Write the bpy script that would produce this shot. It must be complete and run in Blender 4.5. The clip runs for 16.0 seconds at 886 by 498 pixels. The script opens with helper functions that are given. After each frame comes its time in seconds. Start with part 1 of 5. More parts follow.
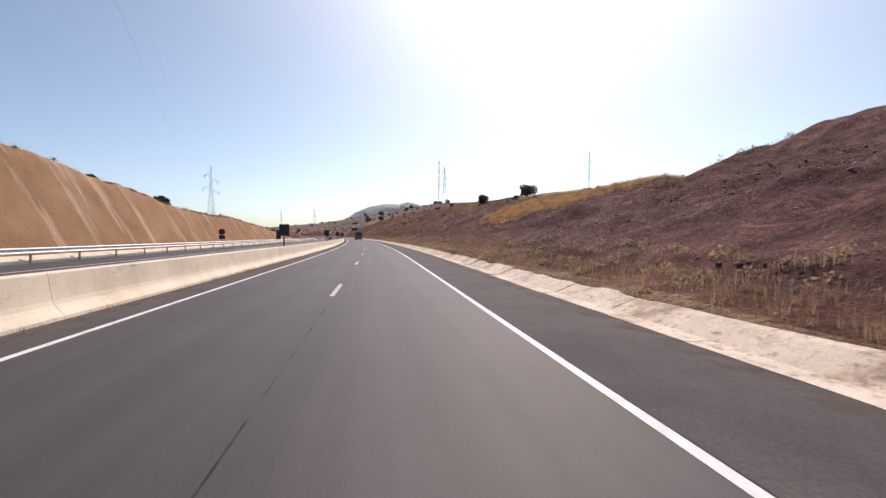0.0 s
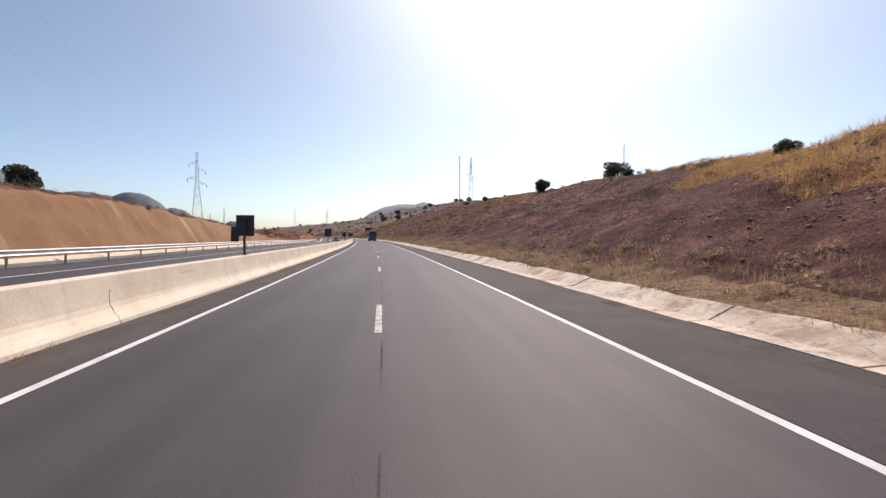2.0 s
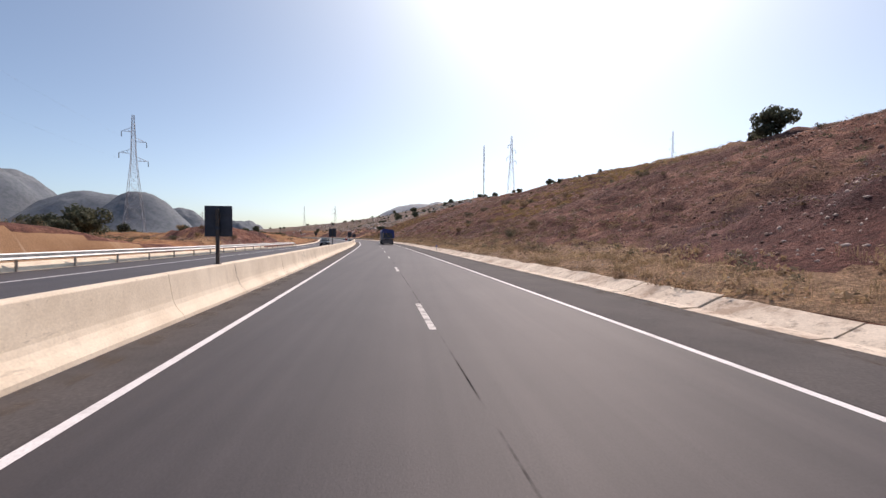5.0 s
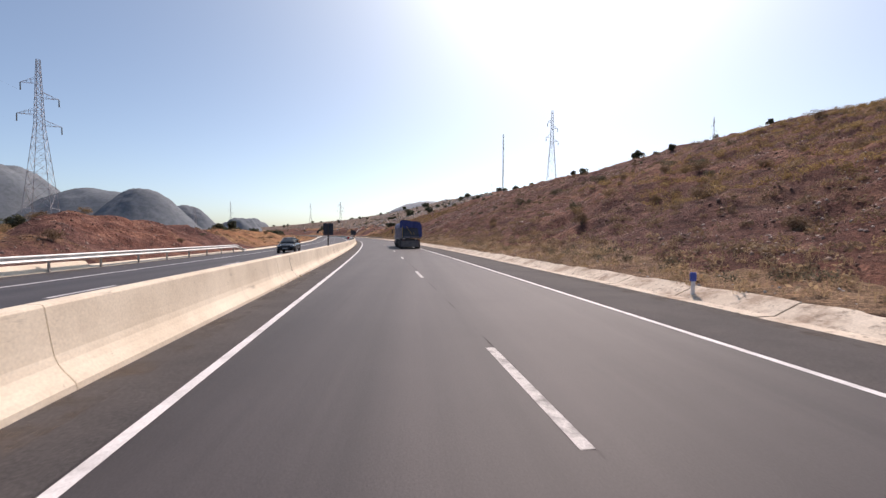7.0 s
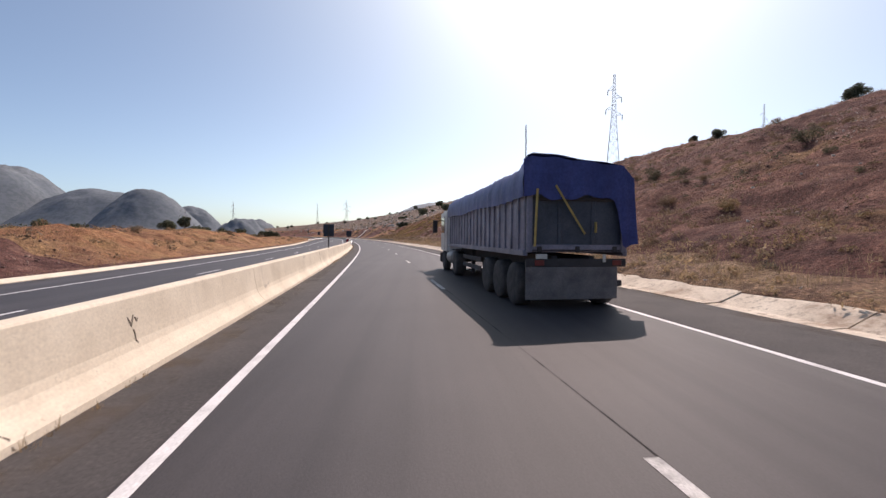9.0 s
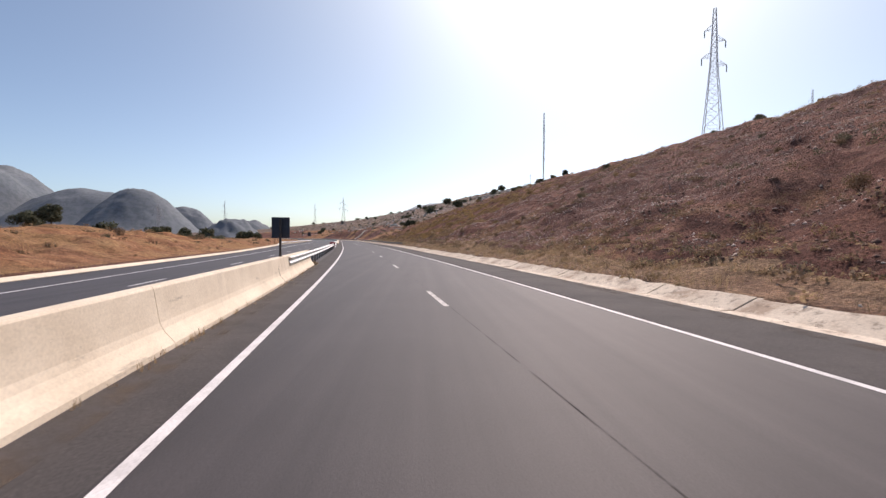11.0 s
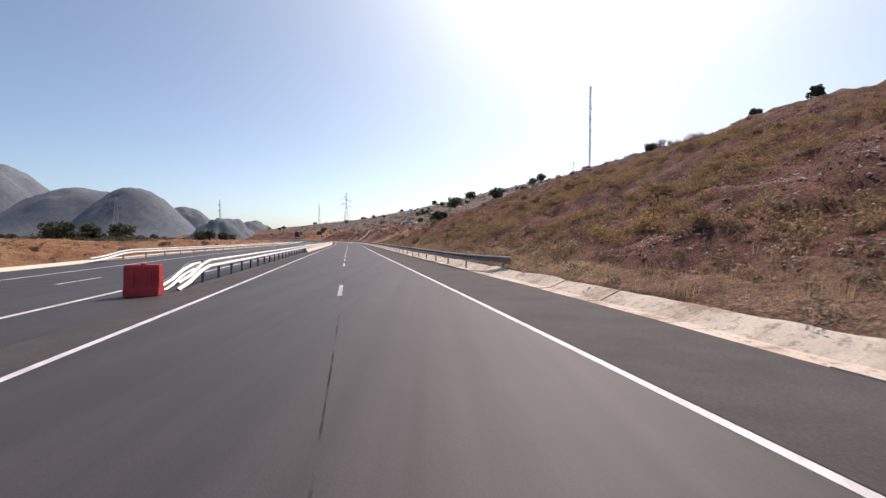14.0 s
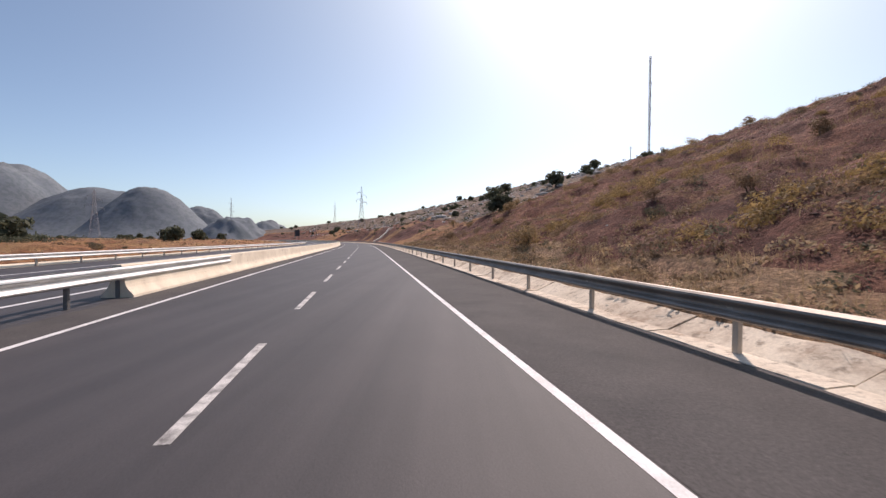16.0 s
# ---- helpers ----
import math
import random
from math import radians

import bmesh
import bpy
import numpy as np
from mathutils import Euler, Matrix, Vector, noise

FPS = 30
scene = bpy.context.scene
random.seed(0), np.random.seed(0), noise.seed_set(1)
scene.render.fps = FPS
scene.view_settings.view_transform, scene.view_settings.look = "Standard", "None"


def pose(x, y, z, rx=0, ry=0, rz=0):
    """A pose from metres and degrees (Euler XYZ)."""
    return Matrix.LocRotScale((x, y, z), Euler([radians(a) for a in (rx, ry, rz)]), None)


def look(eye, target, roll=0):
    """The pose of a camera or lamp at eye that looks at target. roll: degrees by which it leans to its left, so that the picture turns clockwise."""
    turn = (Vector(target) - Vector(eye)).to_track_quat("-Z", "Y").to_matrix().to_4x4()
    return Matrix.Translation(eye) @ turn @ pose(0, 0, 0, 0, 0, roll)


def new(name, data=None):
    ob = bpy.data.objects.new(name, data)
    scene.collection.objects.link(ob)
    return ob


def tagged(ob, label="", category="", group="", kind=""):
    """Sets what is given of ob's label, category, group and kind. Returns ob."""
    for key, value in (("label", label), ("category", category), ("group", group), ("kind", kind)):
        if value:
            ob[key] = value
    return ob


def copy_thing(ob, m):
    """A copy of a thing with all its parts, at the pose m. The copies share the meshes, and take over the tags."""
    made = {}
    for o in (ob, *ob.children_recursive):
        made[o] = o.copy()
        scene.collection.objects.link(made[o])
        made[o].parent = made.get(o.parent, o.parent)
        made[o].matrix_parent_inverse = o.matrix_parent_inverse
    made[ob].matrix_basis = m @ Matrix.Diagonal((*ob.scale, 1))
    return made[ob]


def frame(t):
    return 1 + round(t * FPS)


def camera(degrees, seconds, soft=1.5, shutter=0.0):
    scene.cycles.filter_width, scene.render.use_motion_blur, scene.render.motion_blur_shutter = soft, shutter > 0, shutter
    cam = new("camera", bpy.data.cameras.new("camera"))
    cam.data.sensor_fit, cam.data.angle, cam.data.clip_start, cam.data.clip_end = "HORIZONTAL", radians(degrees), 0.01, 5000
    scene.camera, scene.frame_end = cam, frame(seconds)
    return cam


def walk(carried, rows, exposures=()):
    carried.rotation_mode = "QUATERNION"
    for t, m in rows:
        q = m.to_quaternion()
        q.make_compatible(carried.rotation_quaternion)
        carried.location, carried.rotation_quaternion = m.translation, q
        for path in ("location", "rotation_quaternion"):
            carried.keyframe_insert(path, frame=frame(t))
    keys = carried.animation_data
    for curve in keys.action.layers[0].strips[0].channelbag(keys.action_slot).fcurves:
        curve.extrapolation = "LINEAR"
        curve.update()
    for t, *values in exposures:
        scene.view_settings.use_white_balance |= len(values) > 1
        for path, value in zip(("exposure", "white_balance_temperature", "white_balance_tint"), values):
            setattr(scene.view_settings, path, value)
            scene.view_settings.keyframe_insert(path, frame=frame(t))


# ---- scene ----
cam = camera(91.8, 16.0, soft=1.4, shutter=0.03)
PATH = [
    (0, (1.177, 0.017, 1.631), (2.708, 9.895, 1.343), 0.37),
    (0.5, (1.094, 10.860, 1.631), (2.539, 20.752, 1.360), 0.37),
    (1, (0.886, 21.700, 1.631), (2.238, 31.604, 1.356), 0.37),
    (1.5, (0.504, 32.549, 1.631), (1.791, 42.462, 1.341), 0.37),
    (2, (0.007, 43.426, 1.631), (1.195, 53.352, 1.352), 0.37),
    (2.5, (-0.589, 54.320, 1.631), (0.578, 64.248, 1.360), 0.37),
    (3, (-0.975, 65.123, 1.631), (0.174, 75.052, 1.330), 0.37),
    (3.5, (-1.486, 75.768, 1.631), (-0.390, 85.702, 1.281), 0.37),
    (4, (-2.066, 86.372, 1.631), (-1.040, 96.314, 1.304), 0.37),
    (4.5, (-2.660, 97.162, 1.631), (-1.697, 107.112, 1.345), 0.37),
    (5, (-3.355, 107.965, 1.631), (-2.449, 117.920, 1.364), 0.37),
    (5.5, (-4.133, 118.770, 1.631), (-3.275, 128.730, 1.369), 0.37),
    (6, (-4.992, 129.576, 1.631), (-4.170, 139.539, 1.369), 0.37),
    (6.5, (-5.922, 140.383, 1.631), (-5.138, 150.349, 1.350), 0.37),
    (7, (-6.701, 151.205, 1.631), (-5.981, 161.174, 1.318), 0.37),
    (7.5, (-7.708, 162.066, 1.631), (-7.041, 172.039, 1.336), 0.37),
    (8, (-8.629, 172.879, 1.631), (-8.003, 182.855, 1.343), 0.37),
    (8.5, (-9.497, 183.607, 1.631), (-8.937, 193.587, 1.342), 0.37),
    (9, (-10.406, 194.250, 1.631), (-9.885, 204.233, 1.354), 0.37),
    (9.5, (-11.441, 205.008, 1.631), (-10.933, 214.991, 1.361), 0.37),
    (10, (-12.566, 215.773, 1.631), (-12.059, 225.756, 1.364), 0.37),
    (10.5, (-13.729, 226.539, 1.631), (-13.216, 236.523, 1.371), 0.37),
    (11, (-14.896, 237.306, 1.631), (-14.374, 247.290, 1.390), 0.37),
    (11.5, (-16.055, 248.079, 1.631), (-15.521, 258.062, 1.399), 0.37),
    (12, (-17.203, 258.956, 1.631), (-16.657, 268.938, 1.379), 0.37),
    (12.5, (-18.339, 269.739, 1.631), (-17.803, 279.722, 1.396), 0.37),
    (13, (-19.556, 280.337, 1.631), (-19.029, 290.320, 1.374), 0.37),
    (13.5, (-20.986, 291.003, 1.631), (-20.532, 300.990, 1.383), 0.37),
    (14, (-22.393, 301.715, 1.631), (-22.040, 311.707, 1.425), 0.37),
    (14.5, (-23.671, 312.408, 1.631), (-23.460, 322.403, 1.401), 0.37),
    (15, (-25.354, 323.037, 1.631), (-25.225, 333.034, 1.395), 0.37),
    (15.5, (-27.217, 333.694, 1.631), (-27.187, 343.691, 1.403), 0.37),
    (16, (-28.949, 344.457, 1.631), (-28.981, 354.455, 1.424), 0.37),
]

walk(cam, [(t, look(eye, target, roll)) for t, eye, target, roll in PATH], exposures=[(0, 0.23, 7120, 27.5), (16, 0.23, 7070, 27)])

# ---- world, sun, exposure ----
SUN_AZ, SUN_EL = radians(22), radians(47)      # to the right of +y, above the horizon
world = bpy.data.worlds.new("world")
scene.world = world
world.use_nodes = True
wn = world.node_tree.nodes
sky = wn.new("ShaderNodeTexSky")
sky.sky_type = "NISHITA"
sky.sun_disc = False
sky.sun_elevation, sky.sun_rotation = SUN_EL, SUN_AZ
sky.air_density, sky.dust_density, sky.ozone_density, sky.altitude = 0.62, 1.75, 0.6, 100
wn["Background"].inputs["Strength"].default_value = 0.14
haze = wn.new("ShaderNodeMix")                 # dry summer air, a little greener than the clean sky
haze.data_type, haze.blend_type = "RGBA", "MULTIPLY"
haze.inputs[0].default_value, haze.inputs[7].default_value = 1.0, (0.80, 1.0, 0.97, 1)
world.node_tree.links.new(sky.outputs[0], haze.inputs[6])
world.node_tree.links.new(haze.outputs[2], wn["Background"].inputs["Color"])
sun = new("sun", bpy.data.lights.new("sun", "SUN"))
sun.data.energy, sun.data.angle, sun.data.color = 3.4, radians(0.55), (1.0, 0.93, 0.85)
sun_dir = Vector((math.sin(SUN_AZ) * math.cos(SUN_EL), math.cos(SUN_AZ) * math.cos(SUN_EL), math.sin(SUN_EL)))
sun.matrix_world = look(sun_dir * 200, (0, 0, 0))

# ---- materials ----
def material(name):
    m = bpy.data.materials.new(name)
    m.use_nodes = True
    return m, m.node_tree.nodes, m.node_tree.links, m.node_tree.nodes["Principled BSDF"]


def noise_node(n, l, scale, detail=4.0, rough=0.55, stretch=None, coord="Object"):
    """A noise texture in metres, with an optional stretch of its axes."""
    tc = n.new("ShaderNodeTexCoord")
    t = n.new("ShaderNodeTexNoise")
    t.inputs["Scale"].default_value, t.inputs["Detail"].default_value, t.inputs["Roughness"].default_value = scale, detail, rough
    if stretch:
        mp = n.new("ShaderNodeMapping")
        mp.inputs["Scale"].default_value = stretch
        l.new(tc.outputs[coord], mp.inputs["Vector"])
        l.new(mp.outputs[0], t.inputs["Vector"])
    else:
        l.new(tc.outputs[coord], t.inputs["Vector"])
    return t.outputs["Fac"]


def ramp(n, l, fac, stops):
    r = n.new("ShaderNodeValToRGB")
    e = r.color_ramp.elements
    while len(e) < len(stops):
        e.new(0.5)
    for k, (p, c) in enumerate(stops):
        e[k].position, e[k].color = p, (*c, 1) if len(c) == 3 else c
    l.new(fac, r.inputs["Fac"])
    return r.outputs["Color"]


def mix(n, l, fac, a, b, kind="MIX"):
    m = n.new("ShaderNodeMix")
    m.data_type, m.blend_type = "RGBA", kind
    for sock, v in ((0, fac), (6, a), (7, b)):
        if isinstance(v, (int, float)):
            m.inputs[sock].default_value = v
        elif isinstance(v, tuple):
            m.inputs[sock].default_value = (*v, 1)
        else:
            l.new(v, m.inputs[sock])
    return m.outputs[2]


def bump(n, l, fac, p, strength, distance):
    b = n.new("ShaderNodeBump")
    b.inputs["Strength"].default_value, b.inputs["Distance"].default_value = strength, distance
    l.new(fac, b.inputs["Height"])
    l.new(b.outputs[0], p.inputs["Normal"])


def surface(name, lo, hi, scale, rough=0.8, fine=40.0, fine_amt=0.25, bump_d=0.01, bump_s=0.5, metal=0.0, stretch=None, spread=(0.3, 0.7)):
    """Two scales of mottling between two colours, with a fine grain and relief."""
    m, n, l, p = material(name)
    big = noise_node(n, l, scale, 5, 0.6, stretch)
    small = noise_node(n, l, fine, 3, 0.6)
    c = ramp(n, l, big, [(spread[0], lo), (spread[1], hi)])
    g = ramp(n, l, small, [(0.25, (1 - fine_amt,) * 3), (0.75, (1 + fine_amt * 0.5,) * 3)])
    l.new(mix(n, l, 1.0, c, g, "MULTIPLY"), p.inputs["Base Color"])
    p.inputs["Roughness"].default_value, p.inputs["Metallic"].default_value = rough, metal
    p.inputs["Specular IOR Level"].default_value = 0.3
    bump(n, l, small, p, bump_s, bump_d)
    return m


def plain(name, colour, rough=0.5, metal=0.0, spec=0.5):
    m, n, l, p = material(name)
    v = noise_node(n, l, 6.0, 4)
    c = ramp(n, l, v, [(0.3, tuple(x * 0.82 for x in colour)), (0.7, tuple(min(1, x * 1.12) for x in colour))])
    l.new(c, p.inputs["Base Color"])
    p.inputs["Roughness"].default_value, p.inputs["Metallic"].default_value = rough, metal
    p.inputs["Specular IOR Level"].default_value = spec
    return m


def mesh(name, verts, faces, mat, smooth=False, parent=None, label="", mats=None, idx=None):
    me = bpy.data.meshes.new(name)
    if isinstance(faces, np.ndarray):
        v, f = np.asarray(verts, np.float32), faces.astype(np.int32)
        me.vertices.add(len(v))
        me.vertices.foreach_set("co", v.ravel())
        me.loops.add(f.size)
        me.loops.foreach_set("vertex_index", f.ravel())
        me.polygons.add(len(f))
        me.polygons.foreach_set("loop_start", np.arange(0, f.size, f.shape[1], dtype=np.int32))
        me.polygons.foreach_set("loop_total", np.full(len(f), f.shape[1], np.int32))
        me.update(calc_edges=True)
    else:
        me.from_pydata([tuple(v) for v in verts], [], [tuple(f) for f in faces])
    for m in (mats or [mat]):
        me.materials.append(m)
    if idx is not None:
        me.polygons.foreach_set("material_index", np.asarray(idx, dtype=np.int32))
    if smooth:
        me.polygons.foreach_set("use_smooth", np.ones(len(me.polygons), dtype=bool))
    me.update()
    ob = new(name, me)
    if parent:
        ob.parent = parent
    if label:
        ob["label"] = label
    return ob


def part(name, bm, mat, parent, label="", smooth=False):
    """One bmesh as one mesh object under a thing or a part."""
    me = bpy.data.meshes.new(name)
    bm.to_mesh(me)
    bm.free()
    me.materials.append(mat)
    if smooth:
        me.polygons.foreach_set("use_smooth", np.ones(len(me.polygons), dtype=bool))
    ob = new(name, me)
    ob.parent = parent
    if label:
        ob["label"] = label
    return ob


# ---- the line of the road ----
KNOT_Y = np.arange(-50.0, 751.0, 50.0)
KNOT_X = np.array([0.2, 0.0, -0.2, -2.01, -5.05, -8.94, -14.58, -22.43, -31.57, -40.62, -50.18, -61.8, -76.5, -96.0, -122.0, -155.0, -194.0])
KNOT_D = np.gradient(KNOT_X, KNOT_Y)


def centre(s):
    """Where the middle of the near carriageway lies at s metres, and its slope."""
    s = np.asarray(s, float)
    c = np.clip(s, KNOT_Y[0], KNOT_Y[-1] - 1e-6)
    k = np.clip(((c - KNOT_Y[0]) // 50).astype(int), 0, len(KNOT_Y) - 2)
    u = (c - KNOT_Y[k]) / 50
    a, b, da, db = KNOT_X[k], KNOT_X[k + 1], KNOT_D[k] * 50, KNOT_D[k + 1] * 50
    x = a * (2 * u**3 - 3 * u**2 + 1) + da * (u**3 - 2 * u**2 + u) + b * (3 * u**2 - 2 * u**3) + db * (u**3 - u**2)
    d = (a * (6 * u**2 - 6 * u) + da * (3 * u**2 - 4 * u + 1) + b * (6 * u - 6 * u**2) + db * (3 * u**2 - 2 * u)) / 50
    return x + (s - c) * d, d


def at(s, o, z=0.0):
    """World places from the way along the road, the offset to its right and the height."""
    x, d = centre(s)
    n = np.hypot(1, d)
    return np.stack(np.broadcast_arrays(x + o / n, s - o * d / n, z), -1)


def turned(s, o, z=0.0, extra=0.0):
    """A pose on the road that faces along it."""
    _, d = centre(s)
    p = at(s, o, z)
    return pose(float(p[0]), float(p[1]), float(p[2]), 0, 0, float(np.degrees(-np.arctan(d))) + extra)


def sweep(name, profile, s0, s1, step, mat, parent=None, closed=False, label="", smooth=False, caps=False):
    """A profile of (offset, height) drawn along the road."""
    ss = np.linspace(s0, s1, max(2, int(round((s1 - s0) / step)) + 1))
    k = len(profile)
    verts = np.concatenate([at(ss, o(ss) if callable(o) else o, z(ss) if callable(z) else z)[:, None] for o, z in profile], 1).reshape(-1, 3)
    faces = []
    for i in range(len(ss) - 1):
        for j in range(k if closed else k - 1):
            a, b = i * k + j, i * k + (j + 1) % k
            faces.append((a, b, b + k, a + k))
    if caps:
        faces += [tuple(range(k))[::-1], tuple(range((len(ss) - 1) * k, len(ss) * k))]
    return mesh(name, verts, faces, mat, smooth, parent, label)


# ---- surfaces ----
def asphalt():
    m, n, l, p = material("asphalt")
    grain = noise_node(n, l, 55.0, 3, 0.7)
    patch = noise_node(n, l, 0.35, 5, 0.6)
    streak = noise_node(n, l, 1.3, 4, 0.6, (1.0, 0.02, 1.0))
    c = ramp(n, l, grain, [(0.3, (0.039, 0.0365, 0.0385)), (0.75, (0.075, 0.0695, 0.0735))])
    c = mix(n, l, 1.0, c, ramp(n, l, patch, [(0.3, (0.85, 0.84, 0.83)), (0.7, (1.1, 1.08, 1.06))]), "MULTIPLY")
    c = mix(n, l, 1.0, c, ramp(n, l, streak, [(0.35, (0.74, 0.74, 0.75)), (0.7, (1.2, 1.17, 1.15))]), "MULTIPLY")
    l.new(c, p.inputs["Base Color"])
    p.inputs["Roughness"].default_value = 0.64
    p.inputs["Specular IOR Level"].default_value = 0.35
    bump(n, l, grain, p, 0.35, 0.006)
    return m


def shoulder_asphalt():
    """Coarser, darker and less polished than the lanes, with grit."""
    m, n, l, p = material("shoulder_asphalt")
    grain = noise_node(n, l, 24.0, 4, 0.75)
    patch = noise_node(n, l, 0.6, 5, 0.65)
    c = ramp(n, l, grain, [(0.28, (0.050, 0.0475, 0.049)), (0.6, (0.084, 0.080, 0.081)), (0.78, (0.126, 0.118, 0.113))])
    c = mix(n, l, 1.0, c, ramp(n, l, patch, [(0.3, (0.78, 0.77, 0.76)), (0.7, (1.25, 1.2, 1.14))]), "MULTIPLY")
    l.new(c, p.inputs["Base Color"])
    p.inputs["Roughness"].default_value = 0.85
    p.inputs["Specular IOR Level"].default_value = 0.2
    bump(n, l, grain, p, 0.6, 0.012)
    return m


def earth(name, low, mid_tone, high, cover_from, grass_low, grass_high):
    """Clay with patches of dry grass, grit and hollows with shade painted in."""
    m, n, l, p = material(name)
    big = noise_node(n, l, 0.045, 5, 0.6)
    mid = noise_node(n, l, 0.5, 6, 0.65)
    small = noise_node(n, l, 5.0, 5, 0.7)
    fine = noise_node(n, l, 28.0, 3, 0.7)
    c = ramp(n, l, mid, [(0.30, low), (0.5, mid_tone), (0.70, high)])
    violet = ramp(n, l, big, [(0.40, (1.06, 0.96, 0.92)), (0.60, (0.80, 0.78, 0.86))])
    c = mix(n, l, 1.0, c, violet, "MULTIPLY")
    grass = ramp(n, l, small, [(0.3, grass_low), (0.7, grass_high)])
    cover = ramp(n, l, noise_node(n, l, 0.11, 6, 0.7), [(cover_from, (0, 0, 0)), (cover_from + 0.12, (0.55, 0.55, 0.55))])
    c = mix(n, l, cover, c, grass)
    grit = noise_node(n, l, 9.0, 6, 0.75)
    c = mix(n, l, 1.0, c, ramp(n, l, grit, [(0.34, (0.45, 0.44, 0.45)), (0.5, (1.0, 1.0, 1.0)), (0.66, (1.8, 1.72, 1.62))]), "MULTIPLY")
    stones = ramp(n, l, fine, [(0.62, (0, 0, 0)), (0.72, (0.5, 0.5, 0.5))])
    c = mix(n, l, stones, c, (0.36, 0.27, 0.21))
    lumps = noise_node(n, l, 1.7, 4, 0.65)
    # painted shrub shadow: dips of the lumps darkened, their tops lightened
    c = mix(n, l, 1.0, c, ramp(n, l, lumps, [(0.32, (0.66, 0.64, 0.66)), (0.5, (1.0, 1.0, 1.0)), (0.68, (1.24, 1.2, 1.14))]), "MULTIPLY")
    l.new(c, p.inputs["Base Color"])
    p.inputs["Roughness"].default_value = 0.95
    p.inputs["Specular IOR Level"].default_value = 0.1
    both = mix(n, l, 0.4, small, fine)
    both = mix(n, l, 0.5, both, lumps)
    bump(n, l, both, p, 1.0, 0.4)
    return m


def cut_face():
    """Smooth orange-tan cut clay with pale washed streaks down the face."""
    m, n, l, p = material("cut_clay")
    mid = noise_node(n, l, 0.25, 5, 0.55)
    c = ramp(n, l, mid, [(0.3, (0.27, 0.155, 0.085)), (0.7, (0.40, 0.25, 0.148))])
    wash = noise_node(n, l, 0.42, 5, 0.65, (0.2, 1.0, 0.10))
    c = mix(n, l, ramp(n, l, wash, [(0.55, (0, 0, 0)), (0.66, (0.6, 0.6, 0.6))]), c, (0.62, 0.48, 0.35))
    fine = noise_node(n, l, 9.0, 5, 0.7)
    c = mix(n, l, 1.0, c, ramp(n, l, fine, [(0.3, (0.78, 0.76, 0.74)), (0.7, (1.1, 1.1, 1.1))]), "MULTIPLY")
    l.new(c, p.inputs["Base Color"])
    p.inputs["Roughness"].default_value = 0.95
    p.inputs["Specular IOR Level"].default_value = 0.1
    bump(n, l, fine, p, 0.8, 0.08)
    return m


M_ASPHALT = asphalt()
M_SHOULDER = shoulder_asphalt()
M_EARTH = earth("red_earth", (0.078, 0.040, 0.035), (0.170, 0.088, 0.068), (0.31, 0.180, 0.130), 0.56, (0.18, 0.115, 0.055), (0.38, 0.25, 0.115))
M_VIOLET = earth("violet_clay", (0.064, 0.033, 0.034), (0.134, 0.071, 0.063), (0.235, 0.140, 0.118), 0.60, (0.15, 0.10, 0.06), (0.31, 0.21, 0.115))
M_FIELD = earth("dry_field", (0.17, 0.085, 0.050), (0.30, 0.165, 0.092), (0.43, 0.265, 0.145), 0.46, (0.29, 0.185, 0.090), (0.48, 0.32, 0.160))
M_VERGE = earth("dry_verge_litter", (0.145, 0.092, 0.064), (0.245, 0.162, 0.110), (0.37, 0.260, 0.175), 0.42, (0.27, 0.185, 0.115), (0.44, 0.32, 0.205))
M_RIDGE = earth("grey_stony_slope", (0.095, 0.075, 0.062), (0.18, 0.145, 0.120), (0.32, 0.270, 0.225), 0.50, (0.20, 0.165, 0.105), (0.37, 0.30, 0.20))
M_CUT = cut_face()


def barrier_concrete():
    """Cream cast concrete with rain runs, scuffs, tyre rubs and splashed dirt."""
    m, n, l, p = material("cast_concrete")
    c = ramp(n, l, noise_node(n, l, 0.9, 5, 0.6), [(0.28, (0.68, 0.585, 0.45)), (0.66, (0.85, 0.755, 0.60))])
    runs = noise_node(n, l, 2.6, 4, 0.65, (1.0, 1.0, 0.12))
    c = mix(n, l, ramp(n, l, runs, [(0.58, (0, 0, 0)), (0.74, (0.25, 0.25, 0.25))]), c, (0.42, 0.35, 0.28))
    rubs = noise_node(n, l, 3.0, 5, 0.7, (1.0, 0.16, 1.0))
    c = mix(n, l, ramp(n, l, rubs, [(0.62, (0, 0, 0)), (0.70, (0.5, 0.5, 0.5))]), c, (0.24, 0.20, 0.16))
    spots = noise_node(n, l, 9.0, 4, 0.7)
    c = mix(n, l, ramp(n, l, spots, [(0.66, (0, 0, 0)), (0.72, (0.5, 0.5, 0.5))]), c, (0.30, 0.25, 0.19))
    fine = noise_node(n, l, 30, 3)
    c = mix(n, l, 1.0, c, ramp(n, l, fine, [(0.25, (0.86, 0.86, 0.86)), (0.75, (1.08, 1.08, 1.08))]), "MULTIPLY")
    l.new(c, p.inputs["Base Color"])
    p.inputs["Roughness"].default_value = 0.85
    p.inputs["Specular IOR Level"].default_value = 0.25
    bump(n, l, mix(n, l, 0.5, fine, spots), p, 0.5, 0.006)
    return m


M_CONC = barrier_concrete()


